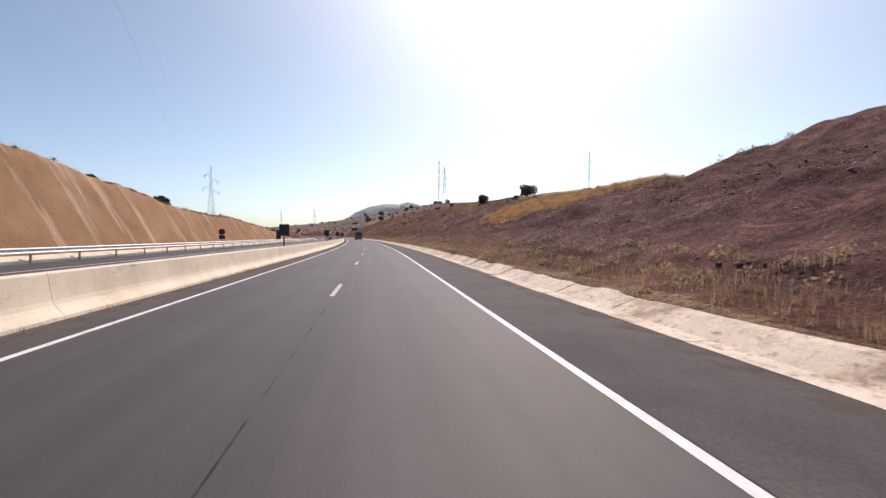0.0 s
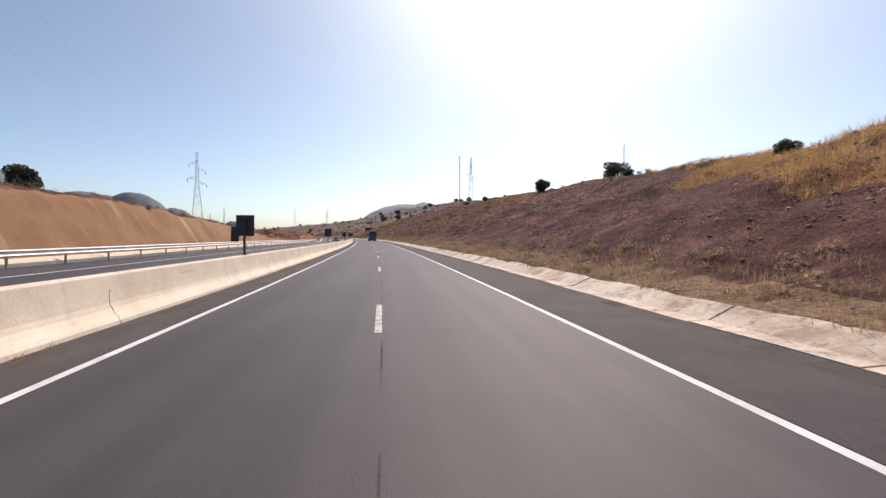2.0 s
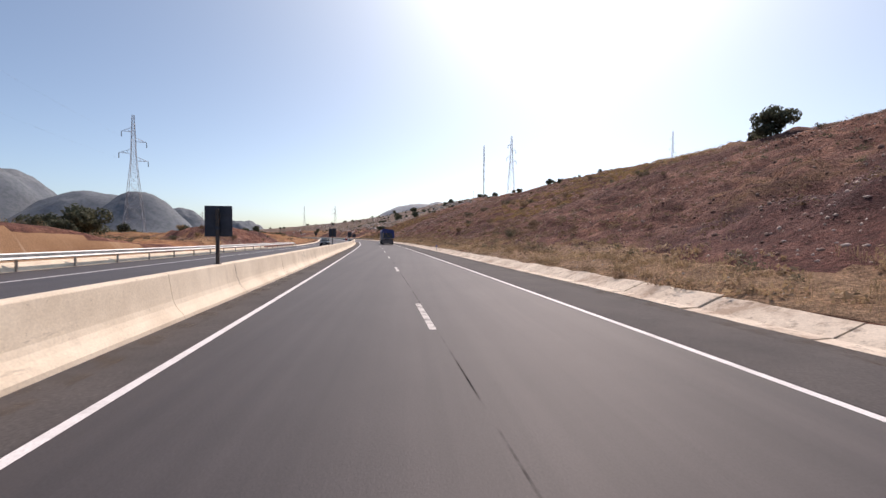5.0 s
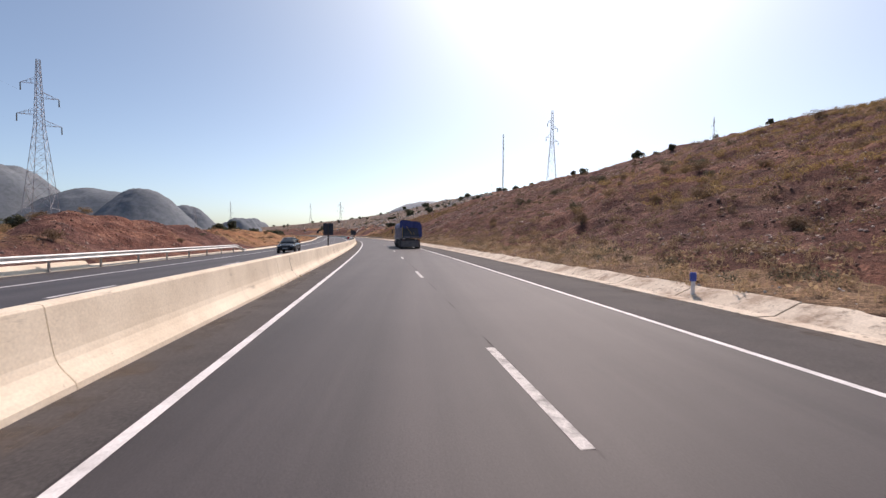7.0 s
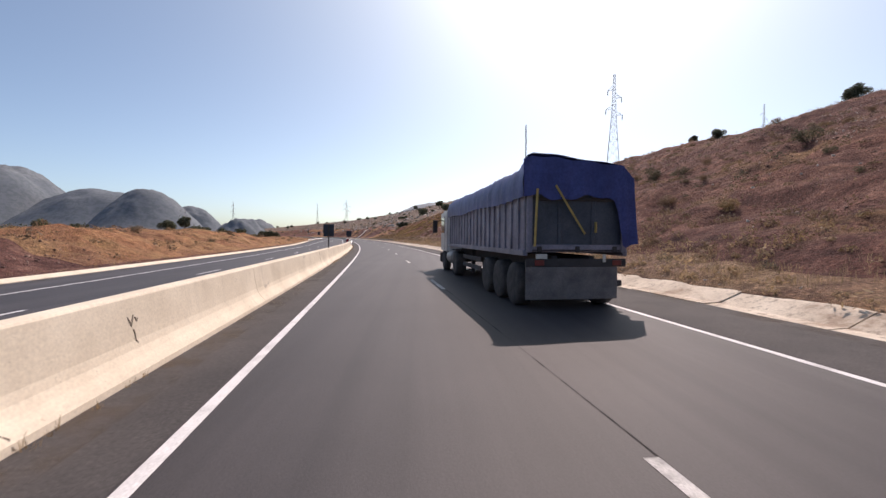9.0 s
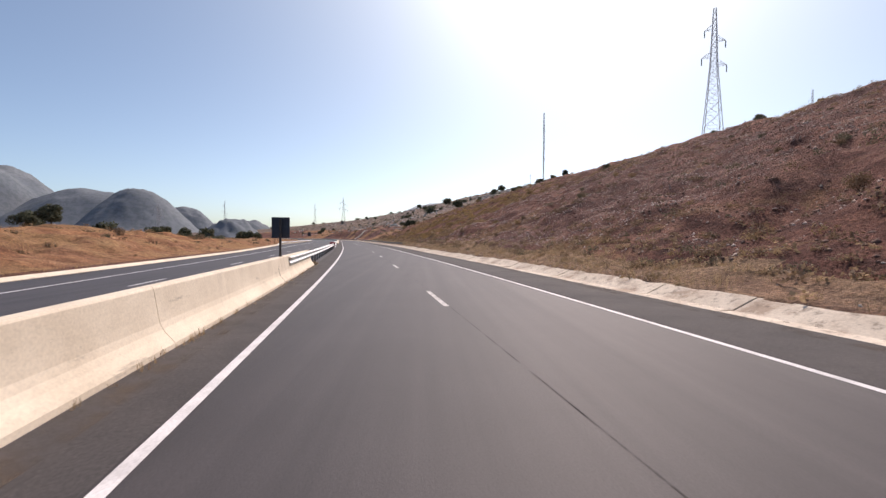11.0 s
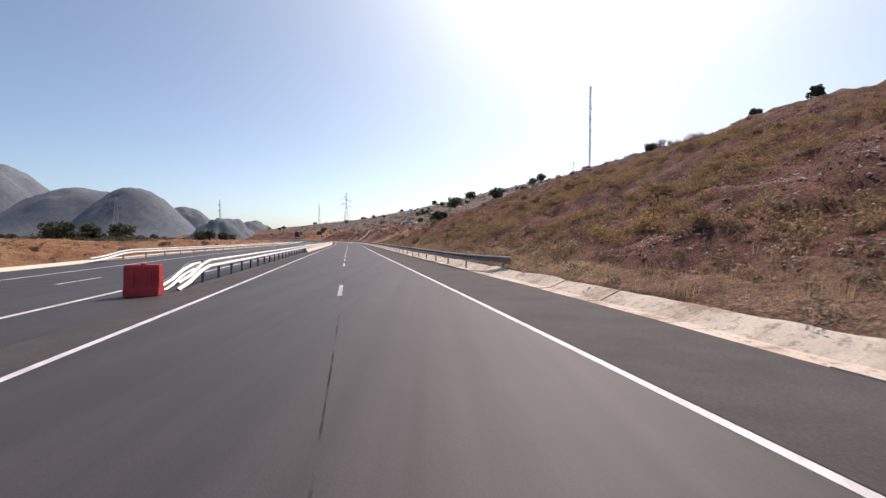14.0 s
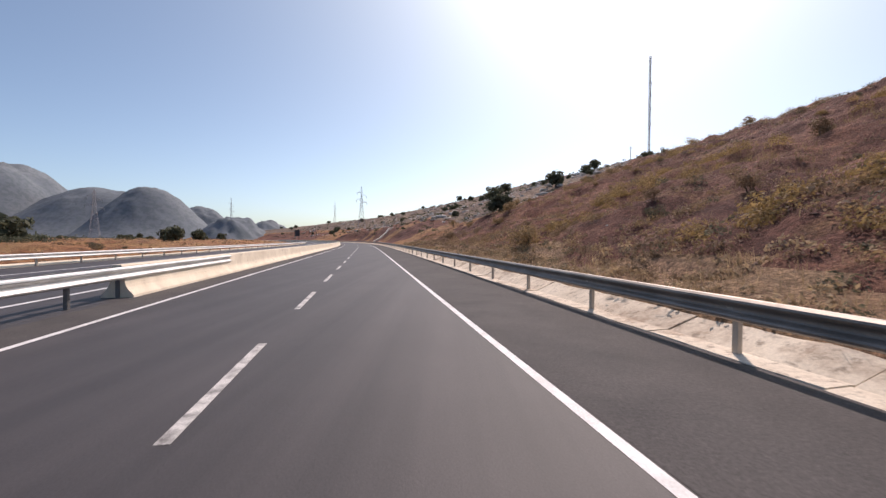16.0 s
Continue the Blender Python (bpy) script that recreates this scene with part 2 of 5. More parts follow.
def dirty_shaded_concrete():
    """Sun-bleached concrete with washed-in earth and dark runs, strengthened to imitate rail shadow."""
    m, n, l, p = material("channel_concrete")
    c = ramp(n, l, noise_node(n, l, 1.4, 5, 0.6), [(0.25, (0.58, 0.49, 0.385)), (0.7, (0.87, 0.775, 0.635))])
    # real dirt, its contrast raised to paint in broken shadow behind the rail
    c = mix(n, l, ramp(n, l, noise_node(n, l, 0.7, 6, 0.7), [(0.49, (0, 0, 0)), (0.62, (0.8, 0.8, 0.8))]), c, (0.34, 0.24, 0.17))
    c = mix(n, l, ramp(n, l, noise_node(n, l, 4.5, 5, 0.7), [(0.54, (0, 0, 0)), (0.66, (0.7, 0.7, 0.7))]), c, (0.22, 0.17, 0.13))
    fine = noise_node(n, l, 22, 4, 0.7)
    c = mix(n, l, 1.0, c, ramp(n, l, fine, [(0.25, (0.8, 0.8, 0.8)), (0.75, (1.1, 1.1, 1.1))]), "MULTIPLY")
    l.new(c, p.inputs["Base Color"])
    p.inputs["Roughness"].default_value = 0.9
    p.inputs["Specular IOR Level"].default_value = 0.2
    bump(n, l, fine, p, 0.6, 0.012)
    return m


def dust(name, colour, low, high, scale):
    """Blown dust in uneven patches that let the surface below show through."""
    m, n, l, p = material(name)
    l.new(ramp(n, l, noise_node(n, l, 18.0, 4), [(0.3, tuple(x * 0.75 for x in colour)), (0.7, colour)]), p.inputs["Base Color"])
    p.inputs["Roughness"].default_value = 1.0
    p.inputs["Specular IOR Level"].default_value = 0.1
    a = ramp(n, l, noise_node(n, l, scale, 6, 0.7), [(low, (0, 0, 0)), (high, (0.85, 0.85, 0.85))])
    l.new(a, p.inputs["Alpha"])
    return m


M_CHAN = dirty_shaded_concrete()
M_DUST = dust("shoulder_dust", (0.20, 0.148, 0.105), 0.46, 0.86, 1.6)
M_TAR = dust("tar_seal", (0.038, 0.036, 0.036), 0.46, 0.66, 0.5)
M_PAINT = surface("road_paint", (0.50, 0.49, 0.48), (0.76, 0.75, 0.74), 2.2, 0.6, 45, 0.25, 0.003, spread=(0.25, 0.55))
M_WORN = surface("worn_road_paint", (0.13, 0.125, 0.12), (0.62, 0.60, 0.57), 3.5, 0.7, 60, 0.4, 0.003, spread=(0.3, 0.55))
M_POST = plain("weathered_steel_post", (0.20, 0.195, 0.19), 0.6, 0.5)


def hazed_scrub_hill():
    """Stony slopes dotted with dark scrub, distance haze painted into their grey-violet."""
    m, n, l, p = material("hazed_scrub_hill")
    # aerial haze is in these colours: bluish, lifted and low in contrast
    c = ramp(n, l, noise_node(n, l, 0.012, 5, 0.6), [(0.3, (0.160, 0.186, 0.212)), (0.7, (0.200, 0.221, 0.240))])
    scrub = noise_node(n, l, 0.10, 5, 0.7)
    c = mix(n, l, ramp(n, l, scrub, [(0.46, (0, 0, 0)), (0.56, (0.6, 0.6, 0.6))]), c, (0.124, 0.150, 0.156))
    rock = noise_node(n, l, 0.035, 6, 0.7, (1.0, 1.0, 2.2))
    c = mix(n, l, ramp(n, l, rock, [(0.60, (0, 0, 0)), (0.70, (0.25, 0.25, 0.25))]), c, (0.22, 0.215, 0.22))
    l.new(c, p.inputs["Base Color"])
    p.inputs["Roughness"].default_value = 0.95
    p.inputs["Specular IOR Level"].default_value = 0.1
    bump(n, l, scrub, p, 0.3, 2.0)
    return m


M_HILL = hazed_scrub_hill()
# limestone paled towards blue, so the colour itself carries the haze
M_FAR = surface("far_hazed_limestone", (0.30, 0.33, 0.36), (0.42, 0.44, 0.45), 0.006, 0.95, 0.05, 0.2, 2.0, 0.6)


# ---- the ground ----
HILL_S = (-200, 24, 34, 50, 64, 79, 104, 122, 147, 190, 205, 240, 257, 284, 300, 330, 348, 366, 380, 395, 412, 437, 470, 520, 600, 660, 720, 800, 1000, 5000)
HILL_H = (18, 16.5, 8.2, 8.3, 9, 10, 11.5, 14.4, 15.7, 17.3, 19, 19.8, 19, 19.2, 20.3, 20.3, 20.2, 18.9, 18.2, 16.4, 15.5, 19, 30, 44, 46, 34, 24, 19, 12, 5)
CUT_S = (-200, 30, 42, 50, 67, 80, 100, 129, 146, 158, 170, 182, 190, 198, 208, 218, 228, 250, 285, 315, 345, 380, 5000)
CUT_H = (10.8, 9.5, 8.3, 6.8, 5.35, 4.95, 4.7, 3.0, 1.5, 0.7, 0.6, 1.5, 3.0, 3.8, 3.7, 2.6, 1.7, 1.7, 2.5, 2.4, 1.3, 0.7, 0.9)


def wave(x, y, size, seed):
    """Smooth value noise, about -1 to 1."""
    gx, gy = np.floor(x / size), np.floor(y / size)
    fx, fy = x / size - gx, y / size - gy
    fx, fy = fx * fx * (3 - 2 * fx), fy * fy * (3 - 2 * fy)

    def lattice(i, j):
        v = np.sin(i * 127.1 + j * 311.7 + seed * 74.7) * 43758.5453
        return 2 * (v - np.floor(v)) - 1

    a, b = lattice(gx, gy), lattice(gx + 1, gy)
    c, d = lattice(gx, gy + 1), lattice(gx + 1, gy + 1)
    return (a * (1 - fx) + b * fx) * (1 - fy) + (c * (1 - fx) + d * fx) * fy


def channel_shift(s):
    """The channel swings a little outwards where the shoulder rail begins."""
    return np.interp(s, (285, 312), (0.0, 0.55))


def height(s, o):
    """The ground's height beside and under the road."""
    s, o = np.broadcast_arrays(np.asarray(s, float), np.asarray(o, float))
    rough = 0.5 * wave(s, o, 7, 1) + 0.40 * wave(s, o, 3, 2) + 0.42 * wave(s, o, 1.3, 3)
    gully = 0.6 * wave(s, o * 0.22, 4.5, 4)
    # to the right: a verge, a bank and its top
    a = np.interp(s, (0, 180, 260, 400, 460), (0.37, 0.37, 0.41, 0.40, 0.30))
    top = np.interp(s, HILL_S, HILL_H) + 0.7 * wave(s, o, 18, 5)
    lift = np.clip((o - 10) / 9, 0, 1)
    bank = 0.75 + a * (o - 9.6) + 3.2 * np.interp(s, (440, 490, 600, 700), (0, 1, 1, 0)) * lift * lift * (3 - 2 * lift)
    crest = 9.6 + (top - 0.75) / a
    past = top + np.interp(s, (0, 380, 470, 600, 720, 5000), (0.02, 0.02, 0.10, 0.08, 0.0, 0.0)) * (o - crest).clip(0, 160)
    k = 1.2
    right = -k * np.log(np.exp(-np.clip(bank, -60, 300) / k) + np.exp(-np.clip(past, -60, 300) / k))
    right = right + np.clip((o - 10.5) / 4, 0, 1) * (rough * 0.9 + gully * 0.6)
    q = o - channel_shift(s) * np.clip((9.6 - o) / 2.4, 0, 1)
    verge = np.interp(q, (5.0, 6.2, 6.9, 7.08, 7.3, 9.6, 12), (-0.95, -0.6, -0.12, 0.28, 0.36, 0.75, 0.9)) + np.clip((q - 7.05) / 1.2, 0, 1) * (0.2 * rough + 0.10 * wave(s, o, 0.9, 7))
    right = np.where(o < 10.2, verge, np.maximum(right, 0.75))
    # to the left: the ditch, the cut or mound, and the fields behind it
    face = np.interp(s, (0, 150, 170, 228, 260, 330, 370), (1.9, 1.6, 0.55, 0.40, 0.24, 0.20, 0.08))
    foot = -21.6
    cut = -0.55 + face * (foot - o)
    behind = np.clip((-31.5 - 0.68 * (s - 196) - o) / 6, 0, 1) * np.interp(s, (152, 160, 240, 256), (0, 1, 1, 0))
    lid = np.interp(s, CUT_S, CUT_H)
    lid = lid + (0.7 - lid) * behind * behind * (3 - 2 * behind) + 0.35 * wave(s, o, 9, 6)
    lid = lid + np.interp(s, (0, 130, 190, 5000), (0.16, 0.13, 0.0, 0.004)) * (foot - lid / face - o).clip(0, 60)
    k = 0.35
    left = -k * np.log(np.exp(-np.clip(cut, -20, 90) / k) + np.exp(-np.clip(lid, -20, 90) / k))
    left = left + np.clip((foot - 0.5 - o) / 3, 0, 1) * rough * np.interp(s, (0, 150, 178, 192, 226, 5000), (0.35, 0.3, 0.3, 0.8, 0.9, 0.6))
    ditch = np.interp(o, (foot, -18.4, -17.6, -16), (-0.55, -0.6, -0.7, -0.95))
    left = np.where(o > foot, ditch, np.maximum(left, -0.55))
    return np.where(o > 5.0, right, np.where(o < -16, left, -0.95))


def ground_place(s, o):
    """Like at(), but its cross lines straighten far from the road, so that they never meet."""
    x, d = centre(s)
    d = d * 400 / (400 + np.abs(o))
    n = np.hypot(1, d)
    return np.stack(np.broadcast_arrays(x + o / n, s - o * d / n, height(s, o)), -1)


def crest_o(s):
    return 9.6 + (np.interp(s, HILL_S, HILL_H) - 0.75) / np.interp(s, (0, 180, 260), (0.37, 0.37, 0.41))


def golden(s, o):
    """The grassy stretch below the crest of the violet bank."""
    return (s > 40) & (s < 100) & (o > crest_o(s) + 0.5 - np.interp(s, (40, 50, 72, 84, 100), (1, 14, 11, 1, -1)) + 3.5 * wave(s, o, 6, 44) + 1.2 * wave(s, o, 2, 45)) & (o < crest_o(s) + 12)


def build_ground():
    ss = np.concatenate([[-400, -250, -160, -110, -80], np.arange(-60, 0, 3.0), np.arange(0, 430, 0.66), np.arange(430, 640, 4.0), np.geomspace(640, 4800, 30)])
    oo = np.concatenate([-np.geomspace(2600, 75, 26), np.arange(-70, -34, 3.0), np.arange(-34, -28, 0.6), np.arange(-28, -21.55, 0.35), [-21, -20, -18.5, -17.9, -16, -8, 0, 5],
                         [6.2, 6.9, 7.08, 7.25, 7.45, 7.63], np.arange(7.9, 30, 0.5), np.arange(30, 56, 0.9), np.arange(56, 76, 2.0), np.geomspace(78, 2600, 34)])
    S, O = np.meshgrid(ss, oo, indexing="ij")
    v = ground_place(S, O).reshape(-1, 3)
    k = len(oo)
    i, j = np.meshgrid(np.arange(len(ss) - 1), np.arange(k - 1), indexing="ij")
    a = (i * k + j).ravel()
    f = np.stack([a, a + 1, a + 1 + k, a + k], -1)
    mid_o, mid_s = (oo[j] + oo[j + 1]).ravel() / 2, (ss[i] + ss[i + 1]).ravel() / 2
    clay = (mid_o < -21.4) & (mid_s < 152) & (mid_o > -21.6 - (np.interp(mid_s, CUT_S, CUT_H) + 0.7) / 1.75)
    field = (mid_o < -21.4) & ((mid_s > 226 + 5 * wave(mid_s, mid_o, 9, 8)) | ((mid_s > 152) & (mid_o < -35.5 - 0.68 * (mid_s - 196) + 2.5 * wave(mid_s, mid_o, 6, 9)) & ((mid_o < -45) | (wave(mid_s, mid_o, 7, 10) > -0.3))))
    far_slope = (mid_o > 9) & (mid_s > 405 + 0.8 * mid_o + 9 * wave(mid_s, mid_o, 14, 18))
    litter = (mid_o > 7) & (mid_o < 10.3 + 1.3 * wave(mid_s, mid_o, 5, 19) + np.interp(mid_s, (0, 50, 90), (-2.5, -1.5, 0))) & (mid_s < 430)
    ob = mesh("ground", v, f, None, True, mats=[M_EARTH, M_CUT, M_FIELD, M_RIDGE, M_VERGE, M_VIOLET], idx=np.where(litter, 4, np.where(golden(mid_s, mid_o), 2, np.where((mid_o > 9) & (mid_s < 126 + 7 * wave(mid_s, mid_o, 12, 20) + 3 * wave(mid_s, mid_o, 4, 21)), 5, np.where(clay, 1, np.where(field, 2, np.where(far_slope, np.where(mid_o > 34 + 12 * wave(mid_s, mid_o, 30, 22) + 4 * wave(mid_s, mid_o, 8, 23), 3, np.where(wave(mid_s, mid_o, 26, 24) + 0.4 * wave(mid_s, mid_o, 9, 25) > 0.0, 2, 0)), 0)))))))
    return tagged(ob, "red-brown stony earth bank and fields with dry grass", "ground", kind="structure")


build_ground()
tagged(sweep("road", [(-5.6, 0.0), (-3.6, 0.0), (0, 0.0), (3.6, 0.0), (6.66, -0.03), (6.66, -0.5)], -150, 1400, 2.5, M_ASPHALT),
       "grey worn asphalt carriageway with two lanes", "road", kind="structure")
def opp(o, dz=0.0):
    """The far carriageway's height at an offset: level at first, then falling outwards in the bend."""
    return lambda s: np.interp(s, (-50, 110, 215, 300, 350, 900), (0.0, 0.0, 0.038, 0.034, 0.004, 0.0)) * (o + 5.2) + dz


tagged(sweep("road_opposite", [(-17.7, opp(-17.7, -0.5)), (-17.6, opp(-17.6)), (-5.6, opp(-5.6, -0.001))], -150, 1400, 2.5, M_ASPHALT),
       "grey asphalt carriageway beyond the median barrier", "road", kind="structure")


def marking(name, o0, o1, s0, s1, mat, z=0.004, far=False):
    return sweep(name, [(o, opp(o, z) if far else z) for o in (o0, o1)], s0, s1, 2.5, mat)


edges = tagged(new("road_shoulder"), "dark coarse asphalt shoulder beside the lanes", "shoulder", kind="structure")
sweep("shoulder_strip", [(3.69, 0.0035), (lambda s: 6.02 + channel_shift(s), 0.0035)], -60, 900, 2.5, M_SHOULDER, edges)
sweep("shoulder_strip", [(-4.72, 0.0035), (-3.69, 0.0035)], -60, 900, 2.5, M_SHOULDER, edges)
lines = tagged(new("road_markings"), "white painted edge lines and lane dashes on asphalt", "road marking", kind="structure")
for o in (-3.6, 3.6):
    marking("edge_line", o - 0.065, o + 0.065, -60, 900, M_PAINT).parent = lines
for o in (-6.75, -14.0):
    marking("edge_line", o - 0.09, o + 0.09, -60, 900, M_PAINT, 0.006, True).parent = lines
def dash_end(k):
    return 40.8 + 12.95 * k if k <= 9 else 157.35 + 13.32 * (k - 9)


for k in range(-4, 22):
    marking("lane_dash", -0.065, 0.065, dash_end(k) - 3, dash_end(k), M_WORN).parent = lines
for k in range(1, 40):
    marking("lane_dash", -0.065, 0.065, 321.4 + 6.6 * k, 324.7 + 6.6 * k, M_WORN).parent = lines
for k in range(-3, 46):
    marking("lane_dash", -10.44, -10.3, 34 + 13 * k, 37 + 13 * k, M_PAINT, 0.006, True).parent = lines

# ---- concrete median barrier, in cast lengths ----
BARRIER_SIDE = [(-4.68, 0.0), (-4.70, 0.07), (-4.745, 0.13), (-4.81, 0.20), (-4.865, 0.28), (-4.90, 0.37), (-4.925, 0.50), (-4.955, 0.70), (-4.980, 0.862), (-4.983, 0.872), (-5.004, 0.898), (-5.016, 0.90)]
BARRIER = [(-10.2 - o, z if z > 0 else -0.05) for o, z in BARRIER_SIDE] + [(o, z if z > 0 else -0.05) for o, z in BARRIER_SIDE[::-1]]


def barrier(s0, s1, length, label):
    root = tagged(new("median_barrier"), label, "barrier", kind="structure")
    s = s0
    while s < s1 - 0.5:
        e = min(s + length, s1)
        sweep("barrier_length", BARRIER, s + 0.007, e - 0.007, 3.0, M_CONC, root, closed=True, caps=True)
        s = e
    return root


def face_mark(name, s, steps, r_, parent, label):
    """A thin dark line drawn on the barrier's near face through (along, height) steps."""
    zs, os_ = [z for _, z in BARRIER_SIDE], [o for o, _ in BARRIER_SIDE]
    v, f = [], []
    for k, (ds, z) in enumerate(steps):
        w = r_ * (0.6 + 0.8 * abs(math.sin(k * 2.3 + s)))
        o = float(np.interp(z, zs, os_)) + 0.003
        v += [tuple(at(s + ds - w, o, z)), tuple(at(s + ds + w, o, z)), tuple(at(s + ds - w, o - 0.02, z)), tuple(at(s + ds + w, o - 0.02, z))]
    for k in range(len(steps) - 1):
        a, b = 4 * k, 4 * k + 4
        f += [(a, a + 1, b + 1, b), (a, b, b + 2, a + 2), (a + 1, a + 3, b + 3, b + 1)]
    mesh(name, v, f, M_CRACK, False, parent, label)


M_CRACK = surface("dark_crack", (0.085, 0.065, 0.050), (0.20, 0.155, 0.115), 6.0, 0.95, 40, 0.3, 0.002)
near_barrier = barrier(-30, 264, 9.8, "cream cast concrete median barrier with cracks and joints")
for s in (33.5, 52.0, 70.5, 92.5, 96.0, 121.0, 136.5, 168.0, 187.0, 198.0, 217.0, 238.0, 253.5):
    r_ = random.Random(int(s * 10))
    lean = r_.uniform(-0.25, 0.25)
    steps = [(lean * z + r_.uniform(-0.035, 0.035), z) for z in np.linspace(0.02, r_.choice((0.62, 0.88, 0.88)), 11)]
    face_mark("crack", s, steps, 0.006, near_barrier, "dark hairline crack")
for s in (150.8, 183.6, 200.0):
    for ds, marks in ((-0.05, [(0.0, 0.66), (0.03, 0.60), (0.05, 0.54), (0.09, 0.61), (0.12, 0.67)]), (0.10, [(0.0, 0.64), (0.02, 0.58), (0.06, 0.62)]), (0.03, [(0.0, 0.50), (0.015, 0.44), (0.0, 0.38), (0.03, 0.33)])):
        face_mark("scrawl", s + ds, marks, 0.008, near_barrier, "faded dark paint mark")
barrier(357, 717, 12.0, "pale cast concrete median barrier beyond the guardrail")

# ---- concrete channel at the foot of the bank ----
root = tagged(new("drainage_channel"), "pale sun-bleached concrete channel along the shoulder", "channel", kind="structure")


def channel(s0, s1, dz, do, step):
    """A flat ledge beside the asphalt and a slanted face behind it, its top edge worn."""
    def out(o, worn=0.0):
        return lambda s: o + channel_shift(s) + do + worn * wave(s, 0 * s, 0.8, 9)

    def up(z, worn=0.0):
        return lambda s: z + dz + worn * wave(s, 0 * s + 3, 0.7, 10)

    prof = [(out(5.99), -0.3), (out(5.99, 0.03), up(0.012)), (out(6.36, 0.015), up(0.03)), (out(6.41, 0.015), up(0.02)),
            (out(6.98, 0.06), up(0.27, 0.025)), (out(7.10, 0.09), up(0.30, 0.035)), (out(7.16, 0.05), 0.1), (out(7.16), -0.3)]
    sweep("channel_length", prof, s0, s1, step, M_CHAN, root, closed=True, caps=True)


for k in range(160):
    s = -30 + 3.0 * k
    channel(s + random.uniform(0.008, 0.04), s + 2.985, random.uniform(-0.015, 0.015), random.uniform(-0.03, 0.04), 0.35)
channel(450, 900, 0, 0, 3.0)
root = tagged(new("kerb_strip"), "pale concrete gutter strip along the far shoulder", "kerb", kind="structure")
for k in range(75):
    s = -30 + 8.0 * k
    up = 0.40 if s < 172 else 0.17
    zk = [(-18.35, opp(-18.35, -0.5)), (-18.35, opp(-18.35, up)), (-18.12, opp(-18.1, up + 0.02)), (-17.95, opp(-17.9, up)), (-17.64, opp(-17.6, 0.03)), (-17.64, opp(-17.6, -0.5))]
    sweep("kerb_length", zk, s + 0.01, s + 7.99, 4.0, M_CONC, root, closed=True, caps=True)
dusts = tagged(new("shoulder_dust"), "brown dust and grit blown along the shoulders", "dust", kind="structure")
for o0, o1 in ((5.5, 6.0),):
    sweep("dust_strip", [(o0, 0.006), (o1, 0.005)], -30, 300, 2.5, M_DUST, dusts)
sweep("dust_strip", [(-4.69, 0.008), (-4.25, 0.006)], -30, 264, 2.5, M_DUST, dusts)
sweep("dust_strip", [(-17.6, opp(-17.6, 0.009)), (-16.6, opp(-16.6, 0.009))], -30, 450, 2.5, M_DUST, dusts)
sweep("tar_seam", [(0.050, 0.0025), (0.074, 0.0025)], -20, 345, 2.5, M_TAR, dusts)



# ---- small builders ----
def box_mesh(name, x0, x1, y0, y1, z0, z1, bevel=0.0, segments=1):
    bm = bmesh.new()
    bmesh.ops.create_cube(bm, size=1.0)
    for v in bm.verts:
        v.co = Vector(((x0 + x1) / 2 + v.co.x * (x1 - x0), (y0 + y1) / 2 + v.co.y * (y1 - y0), (z0 + z1) / 2 + v.co.z * (z1 - z0)))
    if bevel:
        bmesh.ops.bevel(bm, geom=bm.edges[:], offset=bevel, segments=segments, affect="EDGES")
    return bm


def box(name, x0, x1, y0, y1, z0, z1, mat, parent, bevel=0.0, label="", segments=1):
    return part(name, box_mesh(name, x0, x1, y0, y1, z0, z1, bevel, segments), mat, parent, label)


def thing(name, label, category, m=None, group="", kind=""):
    ob = tagged(new(name), label, category, group, kind)
    if m is not None:
        ob.matrix_basis = m
    return ob


class Sticks:
    """Many thin bars gathered into one mesh."""

    def __init__(self):
        self.v, self.f = [], []

    def bar(self, p, q, r, r2=None):
        p, q = Vector(p), Vector(q)
        r2 = r if r2 is None else r2
        d = (q - p).normalized()
        a = d.cross(Vector((0, 0, 1)) if abs(d.z) < 0.9 else Vector((1, 0, 0))).normalized()
        b = d.cross(a)
        k = len(self.v)
        for c, w in ((p, r), (q, r2)):
            self.v += [c + a * w, c + b * w, c - a * w, c - b * w]
        self.f += [(k + i, k + (i + 1) % 4, k + 4 + (i + 1) % 4, k + 4 + i) for i in range(4)] + [(k + 3, k + 2, k + 1, k), (k + 4, k + 5, k + 6, k + 7)]
        return self

    def tube(self, points, radii):
        """One connected bar through several points."""
        rings = []
        for i, (p, r) in enumerate(zip(points, radii)):
            d = (Vector(points[min(i + 1, len(points) - 1)]) - Vector(points[max(i - 1, 0)])).normalized()
            a = d.cross(Vector((0, 0, 1)) if abs(d.z) < 0.9 else Vector((1, 0, 0))).normalized()
            b = d.cross(a)
            rings.append(len(self.v))
            self.v += [Vector(p) + a * r, Vector(p) + b * r, Vector(p) - a * r, Vector(p) - b * r]
        for k, m in zip(rings, rings[1:]):
            self.f += [(k + i, k + (i + 1) % 4, m + (i + 1) % 4, m + i) for i in range(4)]
        k, m = rings[0], rings[-1]
        self.f += [(k + 3, k + 2, k + 1, k), (m, m + 1, m + 2, m + 3)]
        return self

    def make(self, name, mat, parent, label=""):
        return mesh(name, self.v, self.f, mat, False, parent, label)


